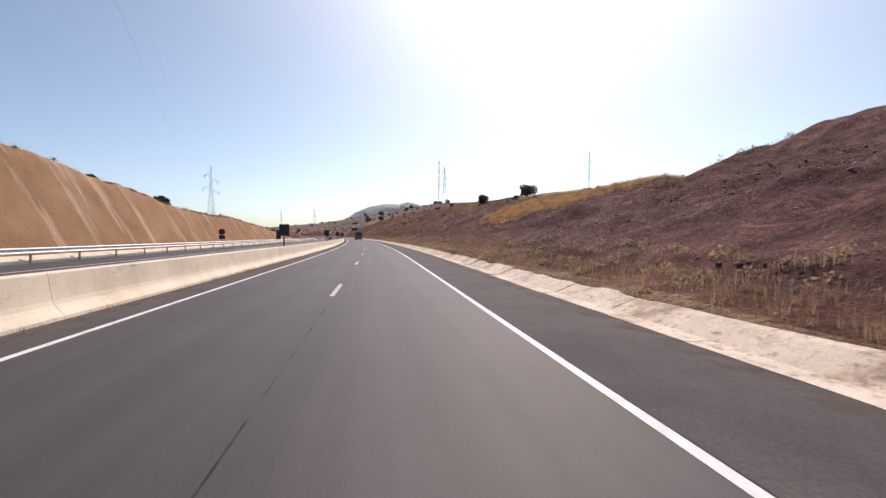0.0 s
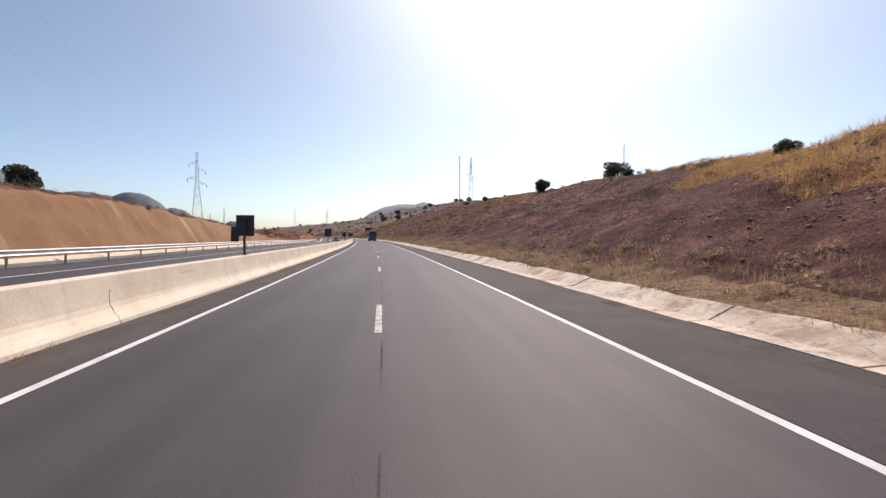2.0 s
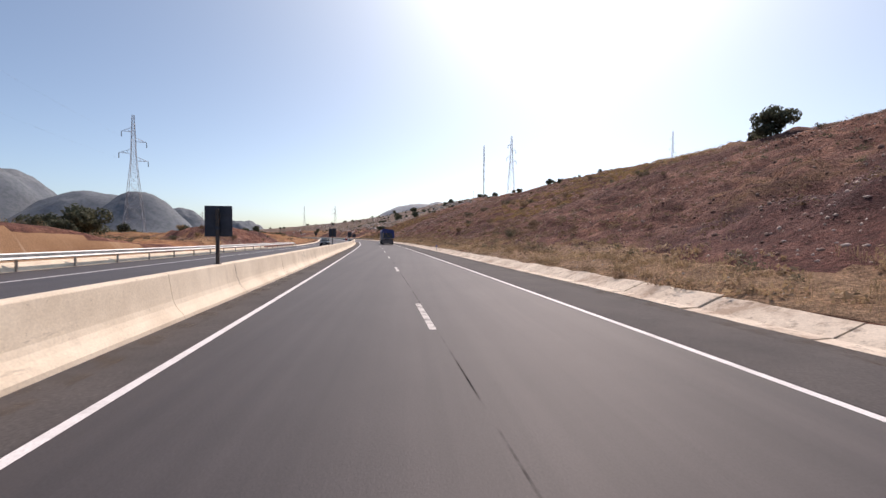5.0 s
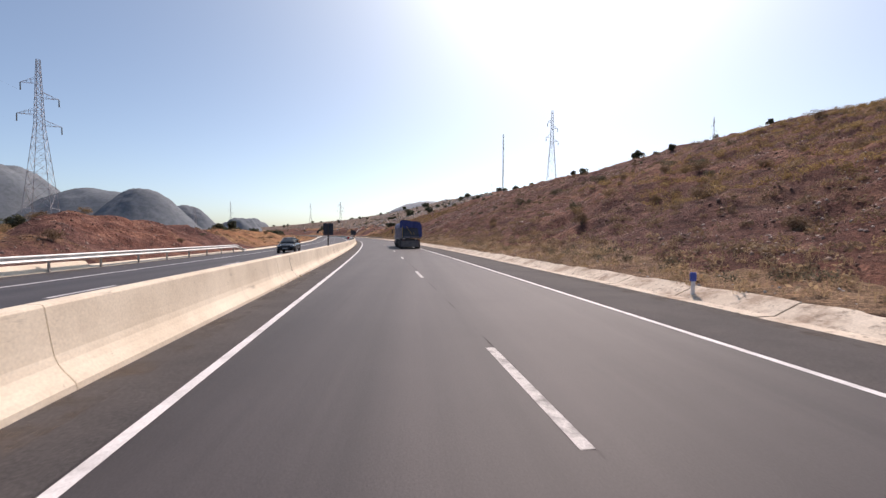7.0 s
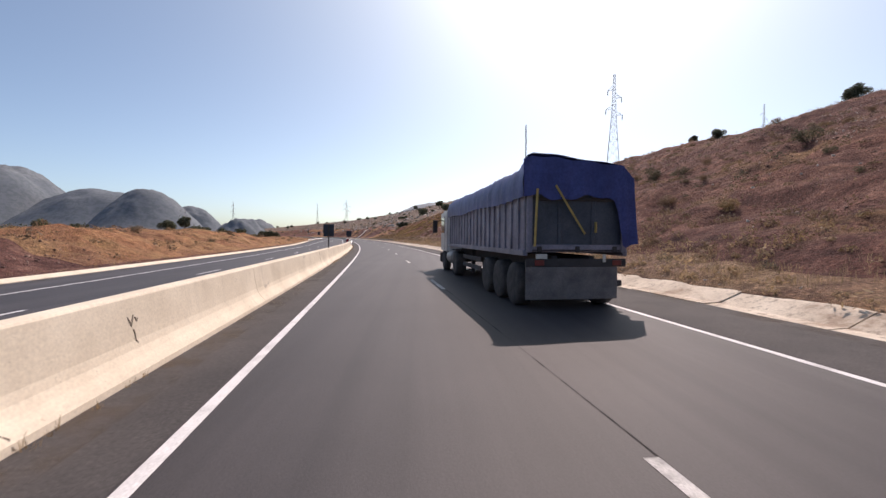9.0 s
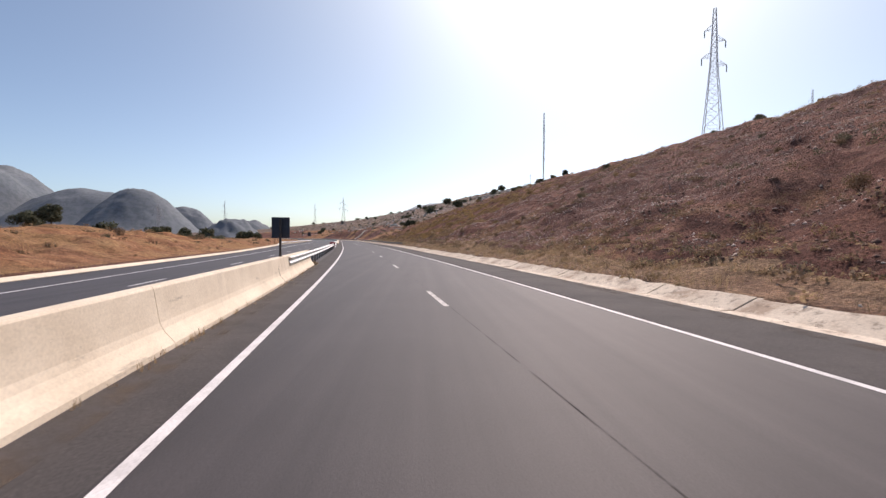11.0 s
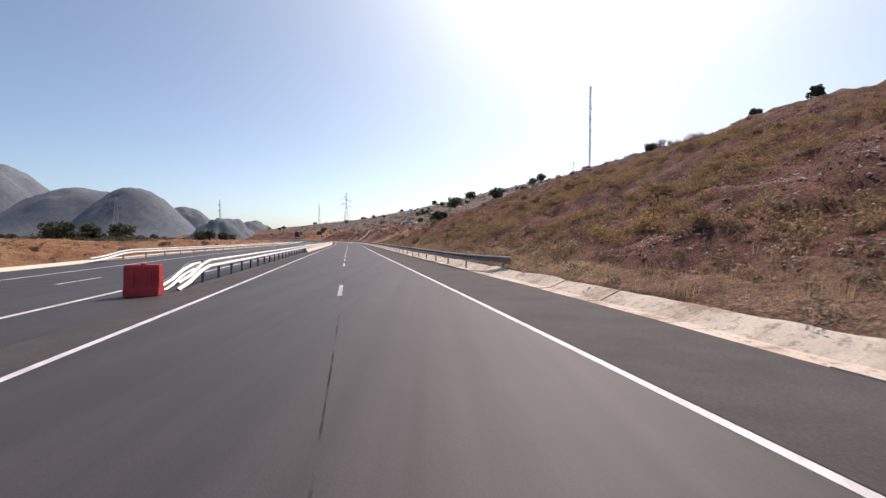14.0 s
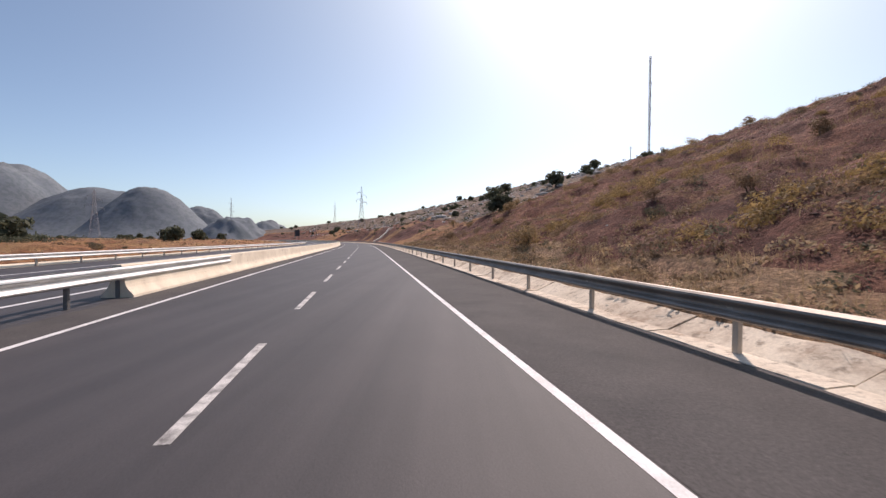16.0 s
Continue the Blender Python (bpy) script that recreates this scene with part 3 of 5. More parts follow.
def lathe(name, profile, mat, parent, turns=24, axis="x", centre_at=(0, 0, 0), label="", smooth=True):
    """A profile of (along, radius) turned round an axis."""
    v, f = [], []
    for a, r in profile:
        for k in range(turns):
            c, s = math.cos(2 * math.pi * k / turns) * r, math.sin(2 * math.pi * k / turns) * r
            p = {"x": (a, c, s), "y": (c, a, s), "z": (c, s, a)}[axis]
            v.append(tuple(x + y for x, y in zip(p, centre_at)))
    for i in range(len(profile) - 1):
        for k in range(turns):
            f.append((i * turns + k, i * turns + (k + 1) % turns, (i + 1) * turns + (k + 1) % turns, (i + 1) * turns + k))
    f += [tuple(range(turns))[::-1], tuple(range((len(profile) - 1) * turns, len(profile) * turns))]
    ob = mesh(name, v, f, mat, smooth, parent, label)
    return ob


# ---- guardrails ----
W_BEAM = [(0.0, -0.172), (0.035, -0.165), (0.078, -0.135), (0.086, -0.105), (0.07, -0.078), (0.012, -0.035), (0.0, -0.012), (0.0, 0.012), (0.012, 0.035), (0.07, 0.078), (0.086, 0.105), (0.078, 0.135), (0.035, 0.165), (0.0, 0.172)]
M_BEAM = surface("bright_galvanised_beam", (0.56, 0.55, 0.53), (0.76, 0.75, 0.72), 1.2, 0.42, 30, 0.12, 0.002, metal=0.8, spread=(0.3, 0.7))
M_BEAM_DULL = surface("dull_galvanised_beam", (0.19, 0.165, 0.145), (0.35, 0.305, 0.27), 1.0, 0.5, 30, 0.15, 0.002, metal=0.55)


M_PALEPOST = plain("pale_galvanised_post", (0.48, 0.42, 0.35), 0.55, 0.3)


def guardrail(label, s0, s1, o, face, ground, step, top=0.78, mat=None, dip=(0, 0), post=None, flare=(0, 0)):
    """Beams in 4 m lengths on posts; face +1 shows its waves to the right. dip: metres over which each end goes down to the ground."""
    root = thing("guardrail", label, "guardrail", kind="structure")
    mat = mat or M_BEAM
    mid = top - 0.155
    post = post or M_POST

    def out(s):
        t = max(0.0, 1 - (s - s0) / flare[0]) if flare[0] else 0.0
        return o + flare[1] * t * t

    def base(s):
        return float(ground(s)) if callable(ground) else ground

    def level(s):
        a = min(1.0, (s - s0) / dip[0]) if dip[0] else 1.0
        b = min(1.0, (s1 - s) / dip[1]) if dip[1] else 1.0
        t = min(a, b)
        return base(s) + 0.12 + (mid - 0.12) * t * t * (3 - 2 * t)

    s = s0
    while s < s1 - 0.3:
        e = min(s + 4.0, s1)
        ss = np.linspace(s, e + 0.06, 5)
        v, f, k = [], [], len(W_BEAM)
        for side in (0.0, 0.012):
            for x in ss:
                for po, pz in W_BEAM:
                    v.append(tuple(at(x, out(x) + face * (po - side), level(min(x, s1)) + pz)))
        n = len(ss) * k
        for i in range(len(ss) - 1):
            for j in range(k - 1):
                a = i * k + j
                q = (a, a + 1, a + 1 + k, a + k)
                f += [q, tuple(x + n for x in q[::-1])]
        mesh("beam", v, f, mat, False, root)
        s = e
    s = s0 + 0.8
    while s < s1:
        h = level(s) + 0.12
        if h - base(s) > 0.45:
            d = -face
            me = box_mesh("post", o + d * 0.13 - 0.045, o + d * 0.13 + 0.045, -0.05, 0.05, base(s) - 0.4, h, 0.008)
            for vert in me.verts:
                p = at(s + vert.co.y, vert.co.x + out(s) - o, vert.co.z)
                vert.co = Vector(p)
            part("post", me, post, root)
            me = box_mesh("spacer", o + d * 0.08, o - 0.0, -0.05, 0.05, h - 0.24, h - 0.02, 0.006)
            for vert in me.verts:
                vert.co = Vector(at(s + vert.co.y, vert.co.x + out(s) - o, vert.co.z))
            part("spacer", me, post, root)
        s += step
    return root


guardrail("bright galvanised guardrail with its posts on the median", 256, 308.5, -4.95, 1, 0.0, 2.0, 0.83, dip=(0, 9.0))
guardrail("bright galvanised guardrail on the far side of the median", 262, 308.5, -5.42, -1, -0.03, 200.0, 0.83, dip=(0, 9.0))
guardrail("bright galvanised guardrail on the median past the opening", 316.2, 366, -4.95, 1, 0.0, 2.0, 0.83, dip=(3.0, 0))
guardrail("bright galvanised guardrail facing the far lanes past the opening", 316.2, 366, -5.42, -1, -0.03, 200.0, 0.83, dip=(3.0, 0))
guardrail("dull grey steel guardrail along the right shoulder", 320.6, 420, 6.72, -1, 0.0, 4.0, 0.84, M_BEAM_DULL, post=M_PALEPOST, flare=(7.0, 1.1))
guardrail("dull grey steel guardrail further along the bend", 420, 640, 6.72, -1, 0.0, 4.0, 0.84, M_BEAM_DULL, post=M_PALEPOST)
guardrail("steel guardrail along the foot of the clay cut", -30, 207, -17.5, 1, opp(-17.5), 4.0, 0.86, dip=(0, 4.0), post=M_PALEPOST)
guardrail("steel guardrail along the far shoulder by the fields", 336, 600, -17.5, 1, -0.06, 4.0, 0.75, dip=(6.0, 0), post=M_PALEPOST)

# ---- signs seen from behind ----
M_SIGNBACK = plain("sign_back_dark", (0.062, 0.068, 0.084), 0.6, 0.2, 0.3)
M_SIGNPOST = plain("rusty_sign_post", (0.085, 0.070, 0.062), 0.7, 0.3)


def median_sign(m):
    root = thing("road_sign", "square road sign seen from its dark back on a post", "sign", m, "signs on the median barrier")
    box("panel", -0.335, 0.335, -0.012, 0.012, 1.62, 2.42, M_SIGNBACK, root, 0.006)
    box("stiffener", -0.31, 0.31, -0.05, -0.012, 1.82, 1.86, M_SIGNBACK, root)
    box("stiffener", -0.31, 0.31, -0.05, -0.012, 2.18, 2.22, M_SIGNBACK, root)
    box("post", -0.04, 0.04, -0.13, -0.05, 0.84, 2.34, M_SIGNPOST, root, 0.008)
    box("base_plate", -0.075, 0.075, -0.17, 0.0, 0.898, 0.915, M_SIGNPOST, root)
    box("clamp", -0.055, 0.055, -0.14, -0.045, 1.80, 1.88, M_SIGNBACK, root)
    return root


first = median_sign(turned(31, -5.11, 0, 2))
for s, e in ((60.8, -3), (90, 1), (120, 3), (150.1, -2), (181.5, 2), (223, 4), (255, -1)):
    copy_thing(first, turned(s, -5.1, 0, e))

small = thing("road_sign", "small round-topped sign seen from behind at the clay cut", "sign", turned(64, -19.4, -0.25))
bm = bmesh.new()
bmesh.ops.create_cone(bm, cap_ends=True, segments=28, radius1=0.42, radius2=0.42, depth=0.03)
bmesh.ops.rotate(bm, verts=bm.verts, matrix=Matrix.Rotation(math.pi / 2, 3, "X"))
bmesh.ops.translate(bm, verts=bm.verts, vec=(0, 0, 2.35))
part("panel", bm, M_SIGNBACK, small)
box("plate", -0.4, 0.4, -0.014, 0.014, 1.35, 1.88, M_SIGNBACK, small, 0.006)
box("post", -0.04, 0.04, -0.10, -0.016, -0.2, 2.5, M_SIGNPOST, small, 0.008)
tall = thing("road_sign", "tall panel on two legs seen from behind, leaning", "sign", turned(107.3, -19.4, -0.25) @ pose(0, 0, 0, 0, 2.5, 0))
box("panel", -0.55, 0.55, -0.015, 0.015, 1.0, 3.1, M_SIGNBACK, tall, 0.006)
for x in (-0.36, 0.36):
    box("leg", x - 0.04, x + 0.04, -0.10, -0.017, -0.3, 3.0, M_SIGNPOST, tall, 0.008)
for z in (1.3, 2.0, 2.7):
    box("stiffener", -0.5, 0.5, -0.035, -0.015, z, z + 0.05, M_SIGNBACK, tall)
far = thing("road_sign", "large dark road sign seen from behind by the far lanes", "sign", turned(500, -19.5, -0.55))
box("panel", -0.85, 0.85, -0.02, 0.02, 3.2, 5.4, M_SIGNBACK, far, 0.008)
for x in (-0.6, 0.6):
    box("leg", x - 0.06, x + 0.06, -0.15, -0.022, -0.3, 5.2, M_SIGNPOST, far, 0.01)

# ---- red plastic barrier in the opening ----
M_RED = surface("red_plastic", (0.50, 0.035, 0.035), (0.62, 0.06, 0.055), 3.0, 0.45, 60, 0.1, 0.002)
tub = thing("plastic_barrier", "red water-filled plastic barrier standing before the guardrail", "barrier", turned(315.2, -5.45, 0, 6))
bm = bmesh.new()
prof = [(-0.28, 0.0), (-0.28, 0.16), (-0.22, 0.30), (-0.2, 0.82), (-0.15, 0.88), (0.15, 0.88), (0.2, 0.82), (0.22, 0.30), (0.28, 0.16), (0.28, 0.0)]
ends = []
for x in (-0.43, 0.43):
    ends.append([bm.verts.new((x, y, z)) for y, z in prof])
for i in range(len(prof)):
    j = (i + 1) % len(prof)
    bm.faces.new((ends[0][i], ends[0][j], ends[1][j], ends[1][i]))
bm.faces.new(ends[0][::-1])
bm.faces.new(ends[1])
bmesh.ops.recalc_face_normals(bm, faces=bm.faces[:])
bmesh.ops.bevel(bm, geom=bm.edges[:], offset=0.02, segments=2, affect="EDGES")
part("shell", bm, M_RED, tub)
for x in (-0.21, 0.21):
    box("rib", x - 0.05, x + 0.05, -0.245, 0.245, 0.06, 0.74, M_RED, tub, 0.015)
lathe("filler_cap", [(0.87, 0.07), (0.91, 0.07), (0.92, 0.05)], M_RED, tub, 16, "z")
box("foot", -0.39, -0.14, -0.3, 0.3, 0.0, 0.05, M_RED, tub, 0.01)
box("foot", 0.14, 0.39, -0.3, 0.3, 0.0, 0.05, M_RED, tub, 0.01)

M_WHITEP = plain("white_plastic", (0.75, 0.74, 0.72), 0.5)
plate = thing("rail_end_post", "slim white post closing the guardrail's end", "post", turned(308.7, -4.95))
box("post", -0.035, 0.035, -0.02, 0.02, -0.05, 0.62, M_WHITEP, plate, 0.006)
box("foot_plate", -0.1, 0.1, -0.1, 0.1, 0.0, 0.02, M_POST, plate, 0.004)

# ---- marker post by the channel ----
M_BLUEP = plain("blue_plastic", (0.05, 0.10, 0.42), 0.5)
mark = thing("marker_post", "small white marker post with a blue head", "post", turned(161.6, 6.62, 0.12))
box("post", -0.05, 0.05, -0.03, 0.03, -0.2, 0.34, M_WHITEP, mark, 0.01)
box("head", -0.09, 0.09, -0.035, 0.035, 0.34, 0.58, M_BLUEP, mark, 0.02)

# ---- tipper truck in the right lane ----
M_TARP = surface("blue_tarpaulin", (0.030, 0.042, 0.150), (0.070, 0.090, 0.270), 1.3, 0.5, 18, 0.25, 0.02, 0.6)
M_TUB = surface("dusty_grey_blue_steel", (0.16, 0.155, 0.195), (0.33, 0.315, 0.37), 1.4, 0.55, 25, 0.25, 0.004, metal=0.2)
M_GATE = surface("dark_blue_green_steel", (0.045, 0.055, 0.070), (0.105, 0.115, 0.135), 1.2, 0.5, 25, 0.25, 0.004, metal=0.2)
M_CHASSIS = plain("dark_dusty_chassis", (0.075, 0.066, 0.064), 0.8, 0.1, 0.2)
M_TYRE = surface("dusty_tyre", (0.04, 0.037, 0.037), (0.09, 0.082, 0.078), 5, 0.85, 40, 0.2, 0.004)
M_RIM = plain("dusty_steel_rim", (0.30, 0.28, 0.26), 0.5, 0.6)
M_CAB = surface("pale_cab_paint", (0.42, 0.41, 0.40), (0.58, 0.57, 0.55), 1.5, 0.4, 30, 0.1, 0.001)
M_GLASS = plain("dark_glass", (0.012, 0.014, 0.016), 0.06, 0.0, 0.8)
M_YELLOW = plain("yellow_webbing", (0.50, 0.36, 0.12), 0.8)
M_LAMP = plain("red_lamp_glass", (0.20, 0.03, 0.025), 0.35)
M_FLAP = surface("dusty_rubber_flap", (0.13, 0.115, 0.11), (0.26, 0.23, 0.215), 2.0, 0.9, 30, 0.2, 0.004)
M_PLATE = plain("worn_white_plate", (0.6, 0.58, 0.52), 0.5)


def wheel(name, parent, x, y, r, w, outer, rim_mat=None):
    tyre = lathe("tyre", [(x - w / 2, r * 0.62), (x - w / 2, r * 0.90), (x - w * 0.40, r * 0.985), (x - w * 0.15, r), (x + w * 0.15, r), (x + w * 0.40, r * 0.985), (x + w / 2, r * 0.90), (x + w / 2, r * 0.62)],
                 M_TYRE, parent, 32, "x", (0, y, r))
    e = x + outer * w * 0.5
    rim = lathe("rim", [(e - outer * 0.10, r * 0.60), (e - outer * 0.02, r * 0.62), (e - outer * 0.01, r * 0.57), (e - outer * 0.09, r * 0.50), (e - outer * 0.10, r * 0.26), (e - outer * 0.02, r * 0.22), (e - outer * 0.01, r * 0.12)],
                rim_mat or M_RIM, tyre, 24, "x", (0, y, r))
    return tyre


def tipper_truck(m):
    root = thing("tipper_truck", "tipper truck with a blue tarpaulin over its ribbed dusty body", "truck", m)
    L = 10.2
    # load body: floor, sides with ribs, ends
    tub = box("load_body", -1.22, 1.22, 0.05, L, 1.30, 2.86, M_TUB, root, 0.02)
    for side in (-1, 1):
        for k in range(19):
            y = 0.35 + k * 0.53
            box("rib", side * 1.22 - 0.045, side * 1.22 + 0.045, y, y + 0.11, 1.28, 2.84, M_TUB, tub, 0.012)
        box("top_rail", side * 1.22 - 0.06, side * 1.22 + 0.06, 0.0, L, 2.80, 2.92, M_TUB, tub, 0.015)
        box("bottom_rail", side * 1.20 - 0.06, side * 1.20 + 0.06, 0.0, L, 1.22, 1.36, M_TUB, tub, 0.015)
    door = box("tailgate", -1.2, 1.2, -0.03, 0.05, 1.34, 2.84, M_GATE, root, 0.012)
    for x in (-1.13, 1.13):
        box("gate_post", x - 0.07, x + 0.07, -0.075, -0.03, 1.30, 2.86, M_TUB, door, 0.012)
    box("gate_rail", -1.06, 1.06, -0.06, -0.03, 1.36, 1.48, M_TUB, door, 0.01)
    # tarpaulin: heaped over the load, its edges hanging down the sides and the tail
    def rear_rise(u):
        """The cover's end stands up at one corner and sinks to the other."""
        return 0.42 * (1 - max(0.0, -u - 0.86) / 0.14 * 0.25) - 0.17 * (u + 1) ** 1.3 * 0.5 - 0.22 * max(0.0, u - 0.8) / 0.2

    v, f = [], []
    ny, prof = 60, 25
    for i in range(ny + 1):
        y = -0.14 + (L + 0.2) * i / ny
        hump = 0.24 + 0.02 * math.sin(y * 0.9) + 0.012 * math.sin(y * 2.7 + 1) + 0.008 * math.sin(y * 7.1)
        endf = min(1.0, (i + 1.5) / 5, (ny - i + 1.5) / 5)
        for j in range(prof):
            u = -1 + 2 * j / (prof - 1)
            if abs(u) > 0.78:
                x = math.copysign(1.32 + 0.012 * math.sin(y * 9 + j) + 0.01 * math.sin(y * 23), u)
                z = 3.0 - (abs(u) - 0.78) / 0.22 * (0.50 + 0.03 * math.sin(y * 1.3 + u) + 0.02 * math.sin(y * 11))
            else:
                x = u / 0.78 * 1.28
                w = max(0.0, 1 - y / 0.9) ** 2
                z = 3.02 + hump * (1 - abs(u / 0.78) ** 14) * (0.75 + 0.25 * endf) * (1 - w) + rear_rise(u / 0.78) * w + 0.015 * math.sin(y * 13 + u * 9)
            v.append((x, y, z))
    for i in range(ny):
        for j in range(prof - 1):
            a = i * prof + j
            f.append((a, a + 1, a + 1 + prof, a + prof))
    cover = mesh("tarpaulin", v, f, M_TARP, True, root, "creased blue tarpaulin")
    v, f, nx, nz = [], [], 40, 10
    for k in range(nz + 1):
        for i in range(nx + 1):
            u = -1 + 2 * i / nx
            topz = 3.02 + rear_rise(u) + 0.02 * math.sin(u * 11)
            low = 2.52 + 0.05 * math.sin(u * 6 + 0.5) + 0.03 * math.sin(u * 15)
            low -= 1.05 * max(0.0, min(1.0, (u - 0.62) / 0.14))
            t = k / nz
            v.append((u * 1.31 + 0.10 * t * max(0.0, u) ** 3, -0.14 - 0.05 * t - (0.03 * math.sin(u * 17 + t * 2) + 0.015 * math.sin(u * 41)) * t, topz * (1 - t) + low * t))
    for k in range(nz):
        for i in range(nx):
            a = k * (nx + 1) + i
            f.append((a, a + nx + 1, a + nx + 2, a + 1))
    mesh("tail_flap", v, f, M_TARP, True, cover, "blue tarpaulin end hanging low at one corner")
    for (x0, z0), (x1, z1) in (((-0.60, 2.78), (0.16, 1.72)), ((-1.02, 2.70), (-1.02, 1.44)), ((0.34, 1.98), (0.42, 1.76))):
        Sticks().bar((x0, -0.24, z0), (x1, -0.10, z1), 0.028).make("strap", M_YELLOW, root, "yellow webbing strap")
    for x in (-0.42, 0.38):
        box("gate_rib", x - 0.05, x + 0.05, -0.06, -0.03, 1.48, 2.80, M_GATE, door, 0.01)
    box("hinge_bar", -1.15, 1.15, -0.075, -0.045, 2.46, 2.54, M_CHASSIS, door, 0.01)
    for x in (-0.9, 0.0, 0.9):
        box("gate_latch", x - 0.05, x + 0.05, -0.10, -0.05, 1.30, 1.44, M_CHASSIS, door, 0.012)
    # chassis
    for x in (-0.45, 0.45):
        box("chassis_beam", x - 0.07, x + 0.07, 0.15, L + 1.9, 0.88, 1.22, M_CHASSIS, root, 0.01)
    box("rear_bumper", -1.15, 1.15, 0.02, 0.14, 0.52, 0.66, M_CHASSIS, root, 0.015)
    box("lamp_board", -1.2, 1.2, -0.05, 0.03, 0.98, 1.16, M_CHASSIS, root, 0.01)
    for x in (-1.0, 0.86):
        box("tail_lamp", x, x + 0.22, -0.075, -0.05, 1.01, 1.13, M_LAMP, root, 0.01)
    box("marker", 0.62, 0.69, -0.08, -0.05, 1.08, 1.26, M_PLATE, root, 0.005, "pale reflector")
    box("number_plate", -0.98, -0.72, -0.09, -0.052, 1.16, 1.27, M_PLATE, root, 0.004, "worn blank plate")
    box("mud_flap", -1.2, 1.0, -0.04, -0.015, 0.24, 0.975, M_FLAP, root, 0.008, "full-width dusty rubber mud flap")
    for y in (0.85, 2.15, 3.45):
        box("axle", -0.9, 0.9, y - 0.06, y + 0.06, 0.46, 0.58, M_CHASSIS, root)
        for side in (-1, 1):
            wheel("wheel", root, side * 1.03, y, 0.52, 0.38, side)
    for side in (-1, 1):
        box("side_guard", side * 1.16 - 0.02, side * 1.16 + 0.02, 4.3, 7.2, 0.55, 0.70, M_CHASSIS, root, 0.008)
        box("side_guard", side * 1.16 - 0.02, side * 1.16 + 0.02, 4.3, 7.2, 0.84, 0.99, M_CHASSIS, root, 0.008)
        box("support_leg", side * 0.72 - 0.07, side * 0.72 + 0.07, 7.35, 7.5, 0.25, 1.2, M_CHASSIS, root, 0.01)
        wheel("wheel", root, side * 1.0, 8.9, 0.52, 0.42, side)
        box("mud_guard", side * 1.02 - 0.22, side * 1.02 + 0.22, 8.3, 9.5, 1.07, 1.11, M_CHASSIS, root, 0.015)
        wheel("wheel", root, side * 1.04, 12.1, 0.52, 0.30, side)
        lathe("fuel_tank", [(9.7, 0.02), (9.7, 0.30), (9.76, 0.33), (10.9, 0.33), (10.96, 0.30), (10.96, 0.02)], M_RIM, root, 20, "y", (side * 0.92, 0, 0.72))
    # cab
    cab = part("cab", box_mesh("cab", -1.22, 1.22, 10.95, 13.0, 0.85, 2.95, 0.12, 3), M_CAB, root, "pale dusty cab")
    box("cab_roof_fairing", -1.0, 1.0, 11.05, 12.3, 2.93, 3.12, M_CAB, cab, 0.08, "", 2)
    box("windscreen", -1.06, 1.06, 12.98, 13.02, 1.85, 2.75, M_GLASS, cab, 0.01)
    box("front_bumper", -1.24, 1.24, 12.7, 13.15, 0.35, 0.85, M_CHASSIS, cab, 0.05)
    box("step", -1.2, 1.2, 11.55, 12.65, 0.98, 1.12, M_CHASSIS, cab, 0.02)
    for side in (-1, 1):
        x = side * 1.222
        box("side_window", min(x, x + side * 0.012), max(x, x + side * 0.012), 11.75, 12.75, 1.85, 2.6, M_GLASS, cab, 0.004)
        box("door_gap", min(x, x + side * 0.006), max(x, x + side * 0.006), 11.66, 11.69, 1.0, 2.7, M_CHASSIS, cab)
        mirror = box("mirror", side * 1.55 - 0.12, side * 1.55 + 0.12, 12.75, 12.85, 1.85, 2.5, M_CHASSIS, cab, 0.03)
        Sticks().bar((side * 1.2, 12.7, 2.5), (side * 1.5, 12.8, 2.42), 0.02).make("mirror_arm", M_CHASSIS, mirror)
        Sticks().bar((side * 1.1, 11.15, 0.9), (side * 1.1, 11.15, 3.0), 0.07).make("air_pipe", M_CHASSIS, cab)
    return root


tipper_truck(turned(203.6, 2.42))

# ---- dark blue hatchback on the far lanes ----
M_BLUECAR = plain("dark_blue_car_paint", (0.010, 0.016, 0.020), 0.25, 0.2, 0.5)
M_ALLOY = plain("silver_alloy_rim", (0.68, 0.68, 0.70), 0.35, 0.6)
M_HEAD = plain("headlamp_glass", (0.55, 0.56, 0.58), 0.12)


def loft(name, stations, mat, parent, label="", power=4.0, turns=20):
    """A smooth skin over rounded-box sections: rows of (along, half width, low, high)."""
    v, f = [], []
    for y, w, lo, hi in stations:
        for k in range(turns):
            a = 2 * math.pi * (k + 0.5) / turns
            c, s = math.cos(a), math.sin(a)
            v.append((math.copysign(abs(c) ** (2 / power), c) * w, y, (lo + hi) / 2 + math.copysign(abs(s) ** (2 / power), s) * (hi - lo) / 2))
    for i in range(len(stations) - 1):
        for k in range(turns):
            f.append((i * turns + k, (i + 1) * turns + k, (i + 1) * turns + (k + 1) % turns, i * turns + (k + 1) % turns))
    f += [tuple(range(turns)), tuple(range((len(stations) - 1) * turns, len(stations) * turns))[::-1]]
    return mesh(name, v, f, mat, True, parent, label)


